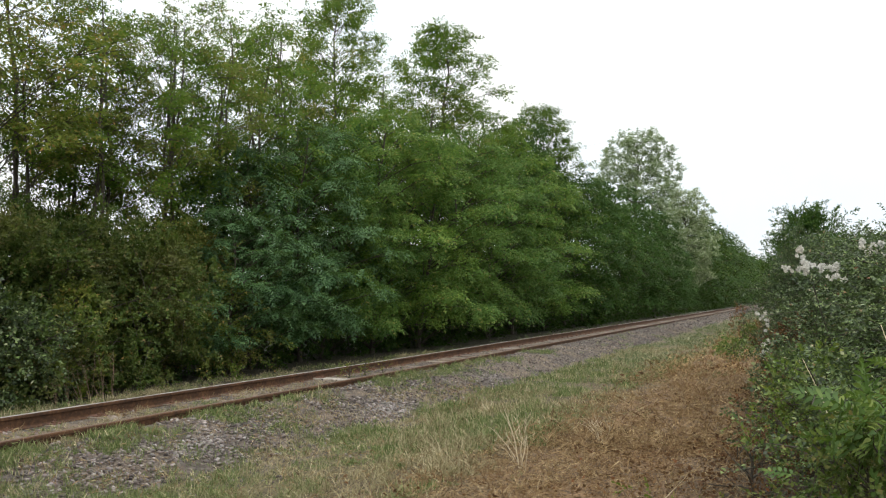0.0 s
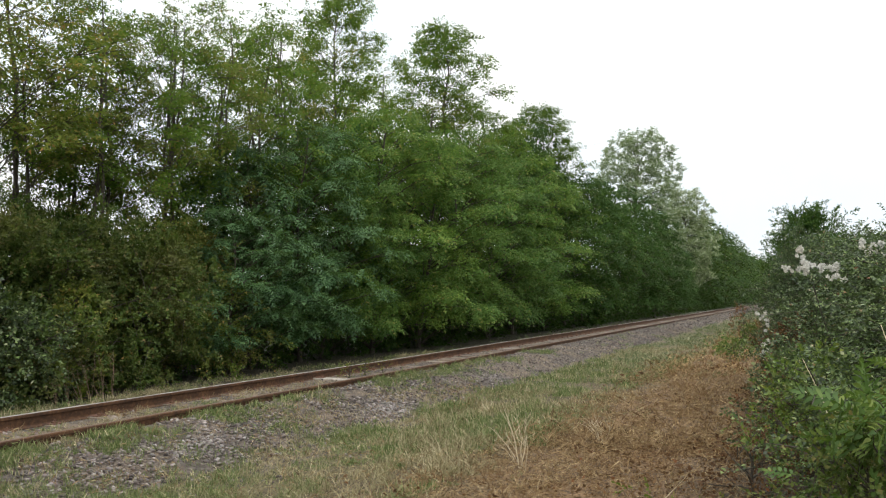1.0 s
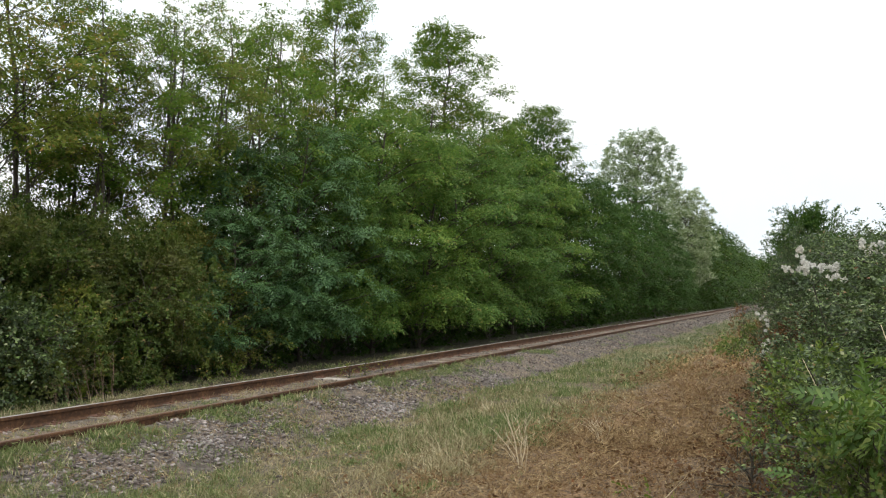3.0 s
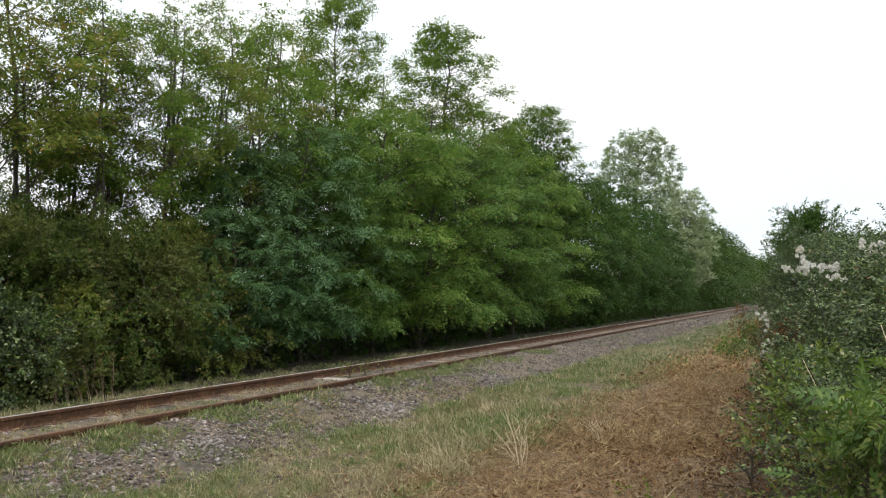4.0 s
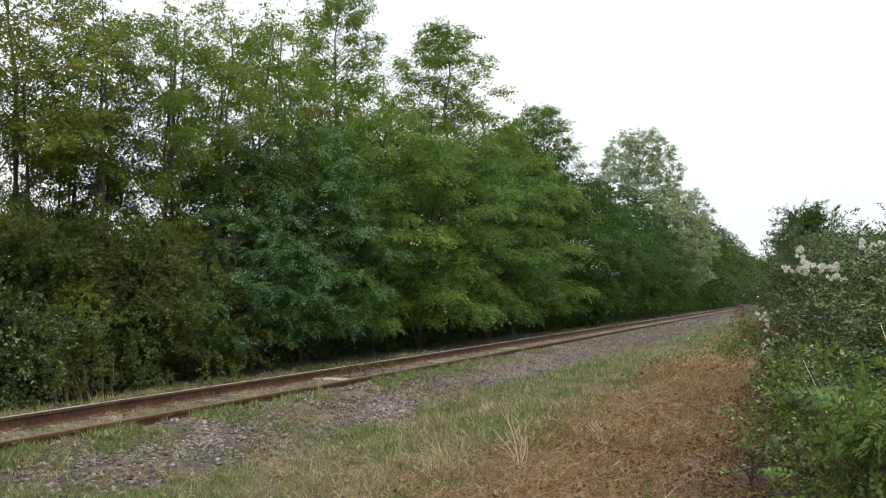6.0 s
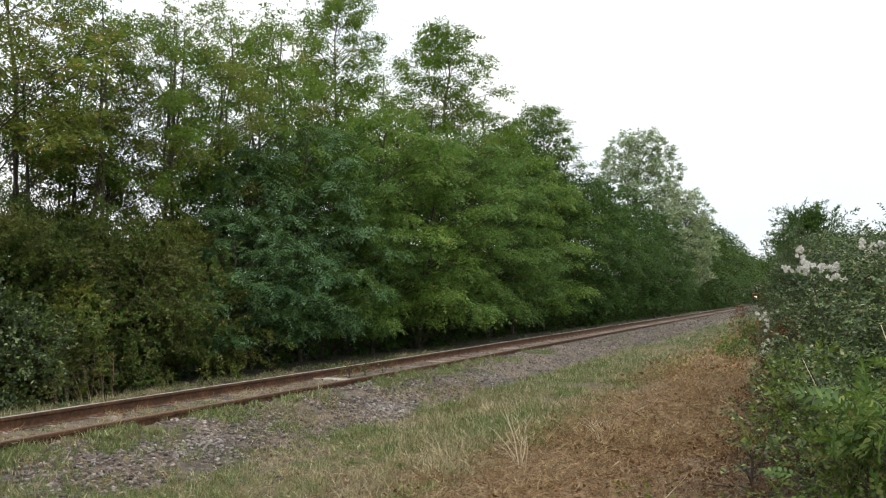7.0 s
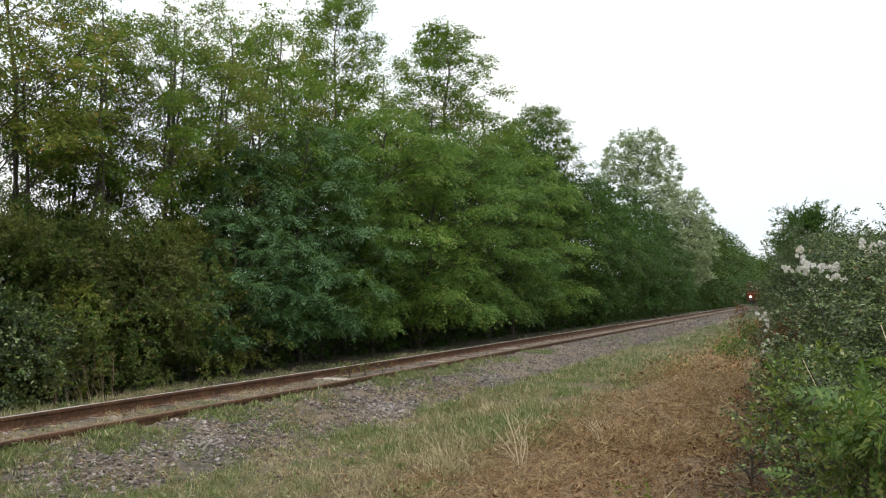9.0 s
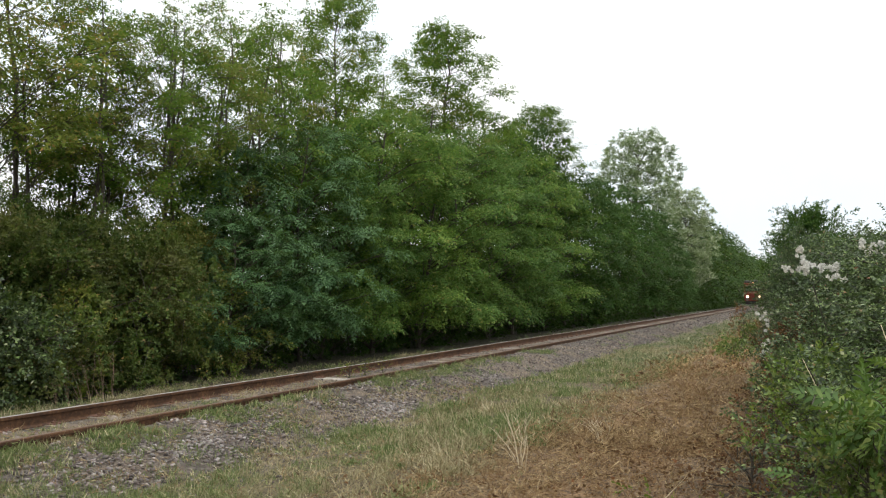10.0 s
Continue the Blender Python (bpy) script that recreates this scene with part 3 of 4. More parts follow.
TREES = (
    ("airy", -5.4, 8.2, 9.4, 0, 1.0), ("airy", -6.6, 9.6, 8.9, 70, 1.0), ("airy_b", -5.6, 10.6, 8.6, 100, 0.95), ("airy", -5.7, 12.4, 8.6, 200, 0.9), ("airy_b", -6.4, 13.4, 8.8, 290, 0.9), ("airy", -7.2, 11.2, 8.2, 330, 0.9), ("airy_b", -6.8, 15.4, 8.6, 10, 0.95), ("airy_b", -5.9, 14.8, 9.6, 30, 0.9), ("airy_b", -6.9, 18.2, 10.8, 160, 1.0), ("airy_b", -6.3, 11.2, 6.4, 190, 0.8), ("airy_b", -6.2, 7.6, 6.2, 80, 0.8), ("airy", -9.0, 21.0, 11.2, 110, 0.9),
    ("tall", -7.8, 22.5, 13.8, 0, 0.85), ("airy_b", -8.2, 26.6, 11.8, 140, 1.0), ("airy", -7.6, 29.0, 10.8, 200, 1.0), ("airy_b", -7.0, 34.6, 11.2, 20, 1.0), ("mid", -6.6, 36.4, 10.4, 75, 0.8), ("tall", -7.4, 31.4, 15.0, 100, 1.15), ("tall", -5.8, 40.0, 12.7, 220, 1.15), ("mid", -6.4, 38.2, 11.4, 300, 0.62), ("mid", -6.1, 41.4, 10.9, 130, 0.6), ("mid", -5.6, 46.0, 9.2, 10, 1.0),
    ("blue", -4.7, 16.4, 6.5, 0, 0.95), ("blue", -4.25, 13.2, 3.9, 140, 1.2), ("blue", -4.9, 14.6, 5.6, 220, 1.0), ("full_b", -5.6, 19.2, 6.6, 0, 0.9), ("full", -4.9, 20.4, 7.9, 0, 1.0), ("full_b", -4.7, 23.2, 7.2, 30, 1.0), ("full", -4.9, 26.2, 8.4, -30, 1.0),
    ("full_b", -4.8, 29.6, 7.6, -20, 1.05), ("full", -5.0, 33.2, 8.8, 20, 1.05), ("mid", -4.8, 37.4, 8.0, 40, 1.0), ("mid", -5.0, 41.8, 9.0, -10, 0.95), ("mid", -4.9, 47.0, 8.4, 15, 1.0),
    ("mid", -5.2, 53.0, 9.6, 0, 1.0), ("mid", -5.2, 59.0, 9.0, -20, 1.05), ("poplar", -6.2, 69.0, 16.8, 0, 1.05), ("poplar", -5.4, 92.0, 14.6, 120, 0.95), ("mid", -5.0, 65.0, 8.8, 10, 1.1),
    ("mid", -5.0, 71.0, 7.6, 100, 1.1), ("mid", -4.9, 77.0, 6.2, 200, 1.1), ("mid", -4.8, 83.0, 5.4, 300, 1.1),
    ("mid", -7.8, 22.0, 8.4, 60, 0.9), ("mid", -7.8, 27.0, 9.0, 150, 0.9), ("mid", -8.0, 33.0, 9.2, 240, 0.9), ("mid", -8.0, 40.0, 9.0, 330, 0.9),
    ("olive", -4.5, 7.4, 2.6, 0, 1.0), ("olive", -6.2, 8.6, 2.9, 140, 0.8), ("olive", -6.7, 10.6, 3.1, 250, 0.75), ("olive", -4.7, 9.0, 2.75, 90, 1.0), ("olive", -4.3, 10.6, 2.5, 200, 0.95), ("olive", -4.9, 11.9, 2.9, 280, 0.9), ("full_b", -5.0, 17.8, 5.6, 60, 0.85),
)
planted = [tree(*row) for row in TREES]
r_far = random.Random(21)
# Undergrowth rows; their darkened leaves stand in for shade below the crowns.
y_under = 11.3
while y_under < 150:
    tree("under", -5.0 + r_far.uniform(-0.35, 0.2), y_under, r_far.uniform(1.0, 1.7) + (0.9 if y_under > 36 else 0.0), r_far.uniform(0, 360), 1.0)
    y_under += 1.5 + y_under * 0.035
# Back row added to fill bright gaps under the crowns with dark foliage.
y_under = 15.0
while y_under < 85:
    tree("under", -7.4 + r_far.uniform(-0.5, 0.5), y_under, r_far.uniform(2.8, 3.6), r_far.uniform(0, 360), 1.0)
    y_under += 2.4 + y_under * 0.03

y_far = 99.0
while y_far < 420:
    tree("far", -5.9 + r_far.uniform(-0.5, 0.5), y_far, r_far.uniform(11.0, 13.6), r_far.uniform(0, 360), 1.0)
    y_far += 4.2 + y_far * 0.022
# Unseen trees added behind the hedge to shade the feet of the far row.
y_far = 78.0
while y_far < 260:
    tree("far", 6.0 + r_far.uniform(-0.3, 0.4), y_far, r_far.uniform(7.4, 8.6), r_far.uniform(0, 360), 1.0)
    y_far += 6.0 + y_far * 0.03


# ---- the hedge and trees on the near side ----
HEDGE = {
    "bramble": grow(31, 2.3, 1.2, 0.05, 46, 14, 9, SPRIG_FINE, 1.0, 0.12, 0.35, 0.6, 0.2, 0.018, (0, 0), 0.25, 0.34, 0.8, 0.7),
    "right": grow(32, 5.6, 2.4, 0.4, 40, 12, 8, SPRIG, 1.4, 0.25, 0.4, 0.7, 0.15, 0.07, (0, 0), 0.35, 0.34, 0.5, 0.6),
}
bramble = plant("bush", HEDGE["bramble"], LEAF_BRAMBLE, "tangled bramble bush with small green leaves", "bush", "stem", "foliage", "hedge beside the track")
bramble.matrix_basis = pose(8.52, 12.9, -0.25) @ Matrix.Diagonal((1, 1, 0.86, 1))
ob = copy_thing(bramble, pose(0, 0, 0))
ob.matrix_basis = pose(7.88, 13.4, -0.25, 0, 0, 60) @ Matrix.Diagonal((0.62, 0.62, 0.84, 1))
ob = copy_thing(bramble, pose(0, 0, 0))
ob.matrix_basis = pose(7.85, 12.5, -0.25, 0, 0, 250) @ Matrix.Diagonal((0.55, 0.55, 0.8, 1))
ob = copy_thing(bramble, pose(0, 0, 0))
ob.matrix_basis = pose(7.82, 14.4, -0.25, 0, 0, 170) @ Matrix.Diagonal((0.62, 0.62, 0.84, 1))
ob = copy_thing(bramble, pose(0, 0, 0))
ob.matrix_basis = pose(7.76, 13.2, -0.25, 0, 0, 310) @ Matrix.Diagonal((0.36, 0.36, 0.9, 1))
for x, y, h, turn in ((8.7, 11.0, 1.85, 40), (8.75, 9.2, 1.8, 120), (8.9, 7.6, 1.7, 200), (9.25, 12.0, 2.1, 260)):
    ob = copy_thing(bramble, pose(0, 0, 0))
    ob.matrix_basis = pose(x, y, -0.25, 0, 0, turn) @ Matrix.Diagonal((1, 1, h / 2.3, 1))
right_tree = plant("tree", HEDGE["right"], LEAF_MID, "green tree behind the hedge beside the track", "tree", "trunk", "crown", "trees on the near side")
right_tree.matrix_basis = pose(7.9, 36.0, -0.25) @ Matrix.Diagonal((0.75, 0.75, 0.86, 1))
for x, y, h, turn in ((10.2, 36.0, 3.7, 100), (12.0, 37.0, 3.5, 200), (9.5, 29.0, 2.6, 20), (8.9, 44.0, 4.4, 300)):
    ob = copy_thing(right_tree, pose(0, 0, 0))
    ob.matrix_basis = pose(x, y, -0.25, 0, 0, turn) @ Matrix.Diagonal((h / 5.6, h / 5.6, h / 5.6, 1))


def branch_of(name, line, thick, tpl, count, size, leaf, seed, label, category, spread=0.12, wood=None):
    """A single shoot: a bent stem with leaves along it."""
    g = np.random.default_rng(seed)
    ob = new(name)
    pts = [Vector(p) for p in line]
    wood = wood or BARK
    v, f = tube(pts, [thick * (1 - 0.7 * i / (len(pts) - 1)) for i in range(len(pts))], 5)
    part("stem", mesh_of("stem", v, f, wood, True), wood, ob)
    if count:
        k = g.uniform(0.15, 1, count) * (len(pts) - 1)
        i = np.minimum(k.astype(int), len(pts) - 2)
        P = np.array(pts)
        P = P[i] + (P[i + 1] - P[i]) * (k - i)[:, None] + g.normal(0, spread * 0.3, (count, 3))
        D = g.normal(0, 1, (count, 3)) + np.array([[0, 0, 0.25]])
        v, f = stamp(tpl, P, D, np.array([[0, 0, 1.0]]) + g.normal(0, 0.4, (count, 3)), g.uniform(0.7, 1.2, count) * size)
        part("foliage", mesh_of("foliage", v, f, leaf), leaf, ob)
    return tagged(ob, label, category)


branch_of("bramble_shoot", ((7.6, 12.9, 1.3), (7.15, 12.95, 1.5), (6.95, 13.0, 1.53), (6.72, 13.0, 1.5)), 0.008, SPRIG_SMALL, 30, 0.85, LEAF_BRAMBLE, 3, "leafy bramble shoot reaching out of the hedge", "shoot")
branch_of("bramble_shoot", ((7.7, 12.6, 1.5), (7.35, 12.6, 1.72), (7.2, 12.7, 1.82)), 0.008, SPRIG_SMALL, 16, 0.9, LEAF_BRAMBLE, 4, "leafy bramble shoot reaching out of the hedge", "shoot")

branch_of("bramble_shoot", ((7.83, 13.0, 0.9), (7.58, 12.9, 1.3), (7.48, 12.9, 1.55), (7.42, 12.9, 1.7)), 0.008, SPRIG_SMALL, 70, 0.9, LEAF_BRAMBLE, 5, "leafy bramble shoot reaching out of the hedge", "shoot", 0.3)
branch_of("bramble_shoot", ((7.5, 12.9, 1.4), (7.2, 13.0, 1.5), (7.0, 13.0, 1.53), (6.82, 13.0, 1.5)), 0.006, SPRIG_SMALL, 60, 0.42, LEAF_BRAMBLE, 6, "leafy bramble shoot reaching out of the hedge", "shoot", 0.22)
WALNUT = pinnate(5, 0.32, 0.11, 0.045, 6)
BROAD = sprig(8, 0.19, 0.047, 0.032, 7)


def shrub(seed, x, y, height, radius, tpl, size, leaf, limbs, twigs, sprays, name, label, category, group=""):
    data = grow(seed, height, radius, 0.03, limbs, twigs, sprays, tpl, size, 0.12, 0.4, 0.7, 0.25, 0.012, (0, 0), 0.2, 0.3, 0.6, 0.5)
    ob = plant(name, data, leaf, label, category, "stem", "foliage", group, "stuff")
    ob.matrix_basis = pose(x, y, ground_z(x, y) - 0.02)
    return ob


shrub(51, 8.3, 4.4, 0.75, 0.38, WALNUT, 0.62, LEAF_FRESH, 11, 3, 3, "walnut_sapling", "young bright green walnut sapling with long leaflets", "sapling")
shrub(52, 8.45, 5.6, 1.0, 0.35, WALNUT, 0.62, LEAF_FRESH, 12, 4, 3, "walnut_sapling", "young bright green walnut sapling with long leaflets", "sapling")
shrub(65, 8.14, 4.9, 0.9, 0.3, WALNUT, 0.72, LEAF_FRESH, 11, 3, 3, "walnut_sapling", "young bright green walnut sapling with long leaflets", "sapling")
shrub(53, 7.98, 6.2, 0.8, 0.45, BROAD, 0.9, LEAF_BRAMBLE, 20, 5, 5, "low_shrub", "low green shrub at the foot of the hedge", "shrub", "undergrowth")
shrub(54, 7.75, 7.6, 0.75, 0.35, BROAD, 0.9, LEAF_FRESH, 22, 6, 4, "low_shrub", "low light green shrub at the foot of the hedge", "shrub", "undergrowth")
shrub(55, 8.05, 5.2, 0.6, 0.38, BROAD, 0.85, LEAF_OLIVE, 18, 5, 5, "low_shrub", "low green shrub at the foot of the hedge", "shrub", "undergrowth")
shrub(56, 7.66, 9.3, 0.8, 0.38, SPRIG_SMALL, 1.2, LEAF_BRAMBLE, 20, 6, 6, "low_shrub", "low green shrub at the foot of the hedge", "shrub", "undergrowth")
shrub(57, 7.42, 8.4, 0.6, 0.25, SPRIG_SMALL, 0.8, LEAF_RUST, 10, 4, 3, "withered_weed", "withered rust-brown weed beside the hedge", "weed", "withered weeds")
shrub(58, 7.3, 6.6, 0.4, 0.22, SPRIG_SMALL, 0.7, LEAF_RUST, 9, 4, 3, "withered_weed", "withered rust-brown weed beside the hedge", "weed", "withered weeds")
shrub(59, 7.6, 11.2, 1.1, 0.3, SPRIG_SMALL, 1.0, LEAF_RUST, 12, 5, 4, "withered_weed", "withered rust-red climber on the hedge", "weed", "withered weeds")
shrub(60, 5.75, 27.0, 1.2, 0.22, SPRIG, 0.8, LEAF_RUST, 12, 3, 3, "withered_weed", "tall rusty dock weed on the verge", "weed", "withered weeds")
shrub(61, 6.35, 25.5, 0.6, 0.3, SPRIG, 0.8, LEAF_OLIVE, 16, 5, 4, "verge_weed", "low green weed clump on the verge", "weed", "verge weeds")
shrub(62, 6.7, 22.5, 0.7, 0.35, SPRIG, 0.8, LEAF_RUST, 12, 4, 3, "withered_weed", "brown withered weed clump on the verge", "weed", "withered weeds")
shrub(63, 6.0, 20.5, 0.4, 0.3, SPRIG, 0.7, LEAF_FRESH, 12, 5, 4, "verge_weed", "bright green weed clump on the verge", "weed", "verge weeds")
shrub(64, 7.0, 4.75, 0.16, 0.2, BROAD, 0.7, LEAF_YELLOW, 8, 3, 3, "verge_weed", "small yellowing weed on the ground", "weed", "verge weeds")


def fluff_head(name_parent, at, radius, seed):
    g = np.random.default_rng(seed)
    n = 46
    d = g.normal(0, 1, (n, 3))
    d /= np.linalg.norm(d, axis=1, keepdims=True)
    tpl = np.array(leaflet((0.1, 0, 0), 0, 0.9, 0.55, 0.1), dtype=np.float32).reshape(1, 4, 3)
    v, f = stamp(tpl, np.zeros((n, 3)), d, g.normal(0, 1, (n, 3)), g.uniform(0.7, 1.1, n) * radius)
    ob = part("seed_head", mesh_of("seed_head", v, f, FLUFF), FLUFF, name_parent)
    ob.location = at
    return ob


def clematis(stem, spots, seed):
    """A climbing stem with round woolly seed heads round the given spots (centre, spread, count)."""
    r = random.Random(seed)
    ob = new("clematis_vine")
    v, f = tube(stem, [0.005] * len(stem), 5)
    part("stem", mesh_of("stem", v, f, BARK, True), BARK, ob)
    for (x, y, z), (sx, sz), n in spots:
        for i in range(n):
            fluff_head(ob, (x + r.gauss(0, sx), y + r.gauss(0, 0.12), z + r.gauss(0, sz)), r.uniform(0.022, 0.046), r.randrange(10 ** 6))
    return tagged(ob, "clematis vine with woolly white seed heads on the hedge", "climber", "clematis on the hedge")


clematis([(8.1, 8.6, -0.2), (7.95, 8.5, 0.9), (7.8, 8.4, 1.5), (7.9, 8.4, 1.6)], [((7.68, 8.4, 1.8), (0.025, 0.05), 6), ((7.74, 8.4, 1.71), (0.05, 0.025), 8), ((7.92, 8.4, 1.69), (0.055, 0.025), 9), ((7.98, 8.4, 1.6), (0.05, 0.035), 5), ((7.55, 8.5, 1.67), (0.03, 0.012), 4)], 1)
clematis([(7.35, 11.8, -0.2), (7.2, 11.7, 0.5), (7.13, 11.6, 1.1)], [((7.12, 11.5, 1.14), (0.035, 0.035), 5), ((7.22, 11.4, 1.02), (0.025, 0.05), 4), ((7.2, 11.3, 0.6), (0.04, 0.06), 7), ((7.26, 11.3, 0.8), (0.02, 0.05), 2)], 2)
clematis([(8.5, 9.2, -0.2), (8.5, 9.1, 1.4), (8.42, 8.9, 1.9)], [((8.42, 8.9, 1.92), (0.09, 0.05), 12)], 3)

for line, thick, label in (
        (((7.96, 5.5, 0.18), (7.87, 5.72, 0.5), (7.82, 5.82, 0.68), (7.7, 5.95, 0.95)), 0.0045, "pale dry bramble cane leaning at the hedge"),
        (((8.35, 5.5, 0.2), (8.3, 5.8, 0.8), (8.2, 6.0, 1.2)), 0.007, "pale dry bramble cane leaning at the hedge"),
        (((6.2, 5.3, -0.2), (6.6, 5.5, -0.14), (7.1, 5.9, -0.1)), 0.009, "dry fallen twig on the mown strip"),
        (((6.75, 5.2, -0.22), (6.82, 5.3, 0.0), (6.95, 5.45, 0.14)), 0.006, "dry fallen twig on the mown strip"),
        (((7.3, 4.6, -0.2), (7.28, 4.7, 0.1)), 0.006, "dry upright stalk at the foot of the hedge"),
        (((6.7, 5.0, -0.25), (6.68, 5.0, 0.02)), 0.006, "dry upright stalk at the foot of the hedge")):
    branch_of("dry_cane" if "cane" in label else "dry_twig", line, thick, None, 0, 1, None, 1, label, "twig", 0, STALK)


def dry_weed(x, y, height, seed, stuff=STALK, label="withered straw-coloured weed with forked stalks"):
    """A withered weed: thin forked stalks from one root."""
    r = random.Random(seed)
    ob = new("dry_weed")
    z = ground_z(x, y)
    for i in range(6):
        a = Vector((x + r.uniform(-0.03, 0.03), y, z - 0.02))
        b = a + Vector((r.uniform(-1.0, 0.3), r.uniform(-0.4, 0.2), 1)).normalized() * height * r.uniform(0.6, 1.0)
        m = a.lerp(b, 0.5) + Vector((0.03, 0, 0))
        pieces = [tube([a, m, b], [0.0036, 0.0028, 0.0015], 4)]
        for j in range(4):
            s = m.lerp(b, r.random())
            pieces.append(tube([s, s + Vector((r.uniform(-0.14, 0.1), r.uniform(-0.1, 0.1), r.uniform(0.05, 0.14)))], [0.002, 0.0012], 3))
        v, f = joined(pieces)
        part("stalk", mesh_of("stalk", v, f, stuff), stuff, ob)
    return tagged(ob, label, "weed", "dry weeds")


dry_weed(5.2, 6.9, 0.78, 1)
dry_weed(5.05, 7.2, 0.45, 2)
dry_weed(5.6, 8.4, 0.35, 3)
dry_weed(6.75, 5.4, 0.34, 7, STEMBROWN, "small heap of dead brown twigs on the ground")
dry_weed(6.95, 5.8, 0.38, 8, STEMBROWN, "small heap of dead brown twigs on the ground")
dry_weed(7.1, 5.3, 0.3, 9, STEMBROWN, "small heap of dead brown twigs on the ground")
dry_weed(-3.1, 8.2, 1.0, 4, STEMBROWN, "clump of bare brown stems under the bush")
dry_weed(-3.1, 8.6, 1.05, 5, STEMBROWN, "clump of bare brown stems under the bush")
dry_weed(-3.15, 9.05, 0.9, 6, STEMBROWN, "clump of bare brown stems under the bush")
dry_weed(-3.05, 8.4, 0.8, 10, STEMBROWN, "clump of bare brown stems under the bush")
dry_weed(-3.05, 8.8, 0.95, 11, STEMBROWN, "clump of bare brown stems under the bush")
dry_weed(-3.0, 7.9, 0.7, 12, STEMBROWN, "clump of bare brown stems under the bush")


# ---- grass, straw and stones ----
def tuft(n, length, width, spread, lean, seed):
    """Blades from one root: each a narrow lens that bends over towards its tip."""
    r = random.Random(seed)
    v = []
    for i in range(n):
        az, tilt = r.uniform(0, 6.283), abs(r.gauss(0, lean))
        L, w = length * r.uniform(0.35, 1.15), width * r.uniform(0.7, 1.3)
        m = Matrix.Translation((0, r.gauss(0, spread), r.gauss(0, spread))) @ Euler((az, 0, 0)).to_matrix().to_4x4() @ Euler((0, 0, tilt)).to_matrix().to_4x4()
        v += [tuple(m @ Vector(p)) for p in ((0, 0, 0), (0.5 * L, 0.02 * L, -w / 2), (L, 0.3 * L * (0.3 + tilt), 0), (0.45 * L, 0.02 * L, w / 2))]
    return np.array(v, dtype=np.float32).reshape(-1, 4, 3)


def scatter(name, regions, tpls, mat, label, category, seed, flat=False):
    """Strews tufts over strips (x0, x1, y0, y1, bunches, tufts in a bunch, bunch width, size, gaps) of the ground."""
    g = np.random.default_rng(seed)
    V, F, o = [], [], 0
    for x0, x1, y0, y1, bunches, many, wide, size, gap in regions:
        made, sizes, tries = [], [], 0
        left = bunches
        while left > 0 and tries < bunches * 12:
            tries += 1
            cx, cy = g.uniform(x0, x1), y0 + (y1 - y0) * g.random() ** 1.35
            if noise.noise((cx * 0.9, cy * 0.7, seed * 1.7)) + 0.4 * noise.noise((cx * 3, cy * 3, seed)) < gap:
                continue
            left -= 1
            own = g.uniform(0.55, 1.3)
            for k in range(max(1, int(many * own))):
                x, y = cx + g.normal(0, wide * own), cy + g.normal(0, wide * own * 1.2)
                z = max(ground_z(x, y), bed_z(x, y) if abs(x) < 2.4 else -9)
                made.append((x, y, z - 0.01))
                sizes.append(size * (0.5 + 0.5 * own) * g.uniform(0.6, 1.2))
        P, Z = np.array(made), np.array(sizes)
        n = len(P)
        for k, tpl in enumerate(tpls):
            pick = np.arange(n) % len(tpls) == k
            m = int(pick.sum())
            if not m:
                continue
            if flat:
                D, U = np.c_[g.normal(0, 1, (m, 2)), g.normal(0.06, 0.2, m)], np.array([[0, 0, 1.0]]) + g.normal(0, 0.4, (m, 3))
            else:
                D, U = np.c_[g.normal(0, 0.3, (m, 2)), np.ones(m)], g.normal(0, 1, (m, 3)) * np.array([[1, 1, 0.1]])
            v, f = stamp(tpl, P[pick], D, U, Z[pick])
            V.append(v)
            F.append(f + o)
            o += len(v)
    ob = new(name, mesh_of(name, np.concatenate(V), np.concatenate(F), mat))
    return tagged(ob, label, category, kind="stuff")


TUFTS = [tuft(14, 0.12, 0.0075, 0.035, 0.8, i) for i in range(6)]
TUFTS_WIDE = [tuft(10, 0.18, 0.014, 0.06, 0.9, 10 + i) for i in range(4)]
TUFTS_FINE = [tuft(10, 0.16, 0.0075, 0.03, 0.75, 20 + i) for i in range(5)]
LYING = [tuft(8, 0.17, 0.0085, 0.08, 1.3, 40 + i) for i in range(6)]
LYING_FAR = [tuft(7, 0.16, 0.012, 0.1, 1.3, 50 + i) for i in range(4)]
scatter("grass", [(2.2, 3.8, 4.8, 9, 80, 11, 0.08, 0.8, -0.6), (1.0, 2.4, 3.6, 5.4, 45, 11, 0.08, 0.8, -0.6), (0.86, 1.35, 3.2, 20, 190, 11, 0.09, 0.95, -0.2), (1.3, 2.7, 3, 14, 170, 10, 0.08, 0.72, -0.02), (2.3, 4.8, 3.2, 9, 360, 11, 0.085, 0.78, -0.08), (2.4, 4.9, 8, 20, 430, 10, 0.11, 1.05, -0.2),
                  (-0.6, 0.6, 3.5, 9, 40, 9, 0.08, 0.7, -0.1), (-3.4, -1.3, 2.5, 22, 190, 8, 0.14, 0.95, -0.1), (4.8, 6.6, 4.5, 20, 60, 6, 0.1, 0.5, 0.12), (1.4, 4.9, -3, 3, 60, 8, 0.14, 0.8, -0.1), (6.9, 10.5, -3, 4, 60, 8, 0.14, 0.7, -0.1)],
        TUFTS, GRASS_GREEN, "patchy green grass tufts on the railway verge", "grass", 61)
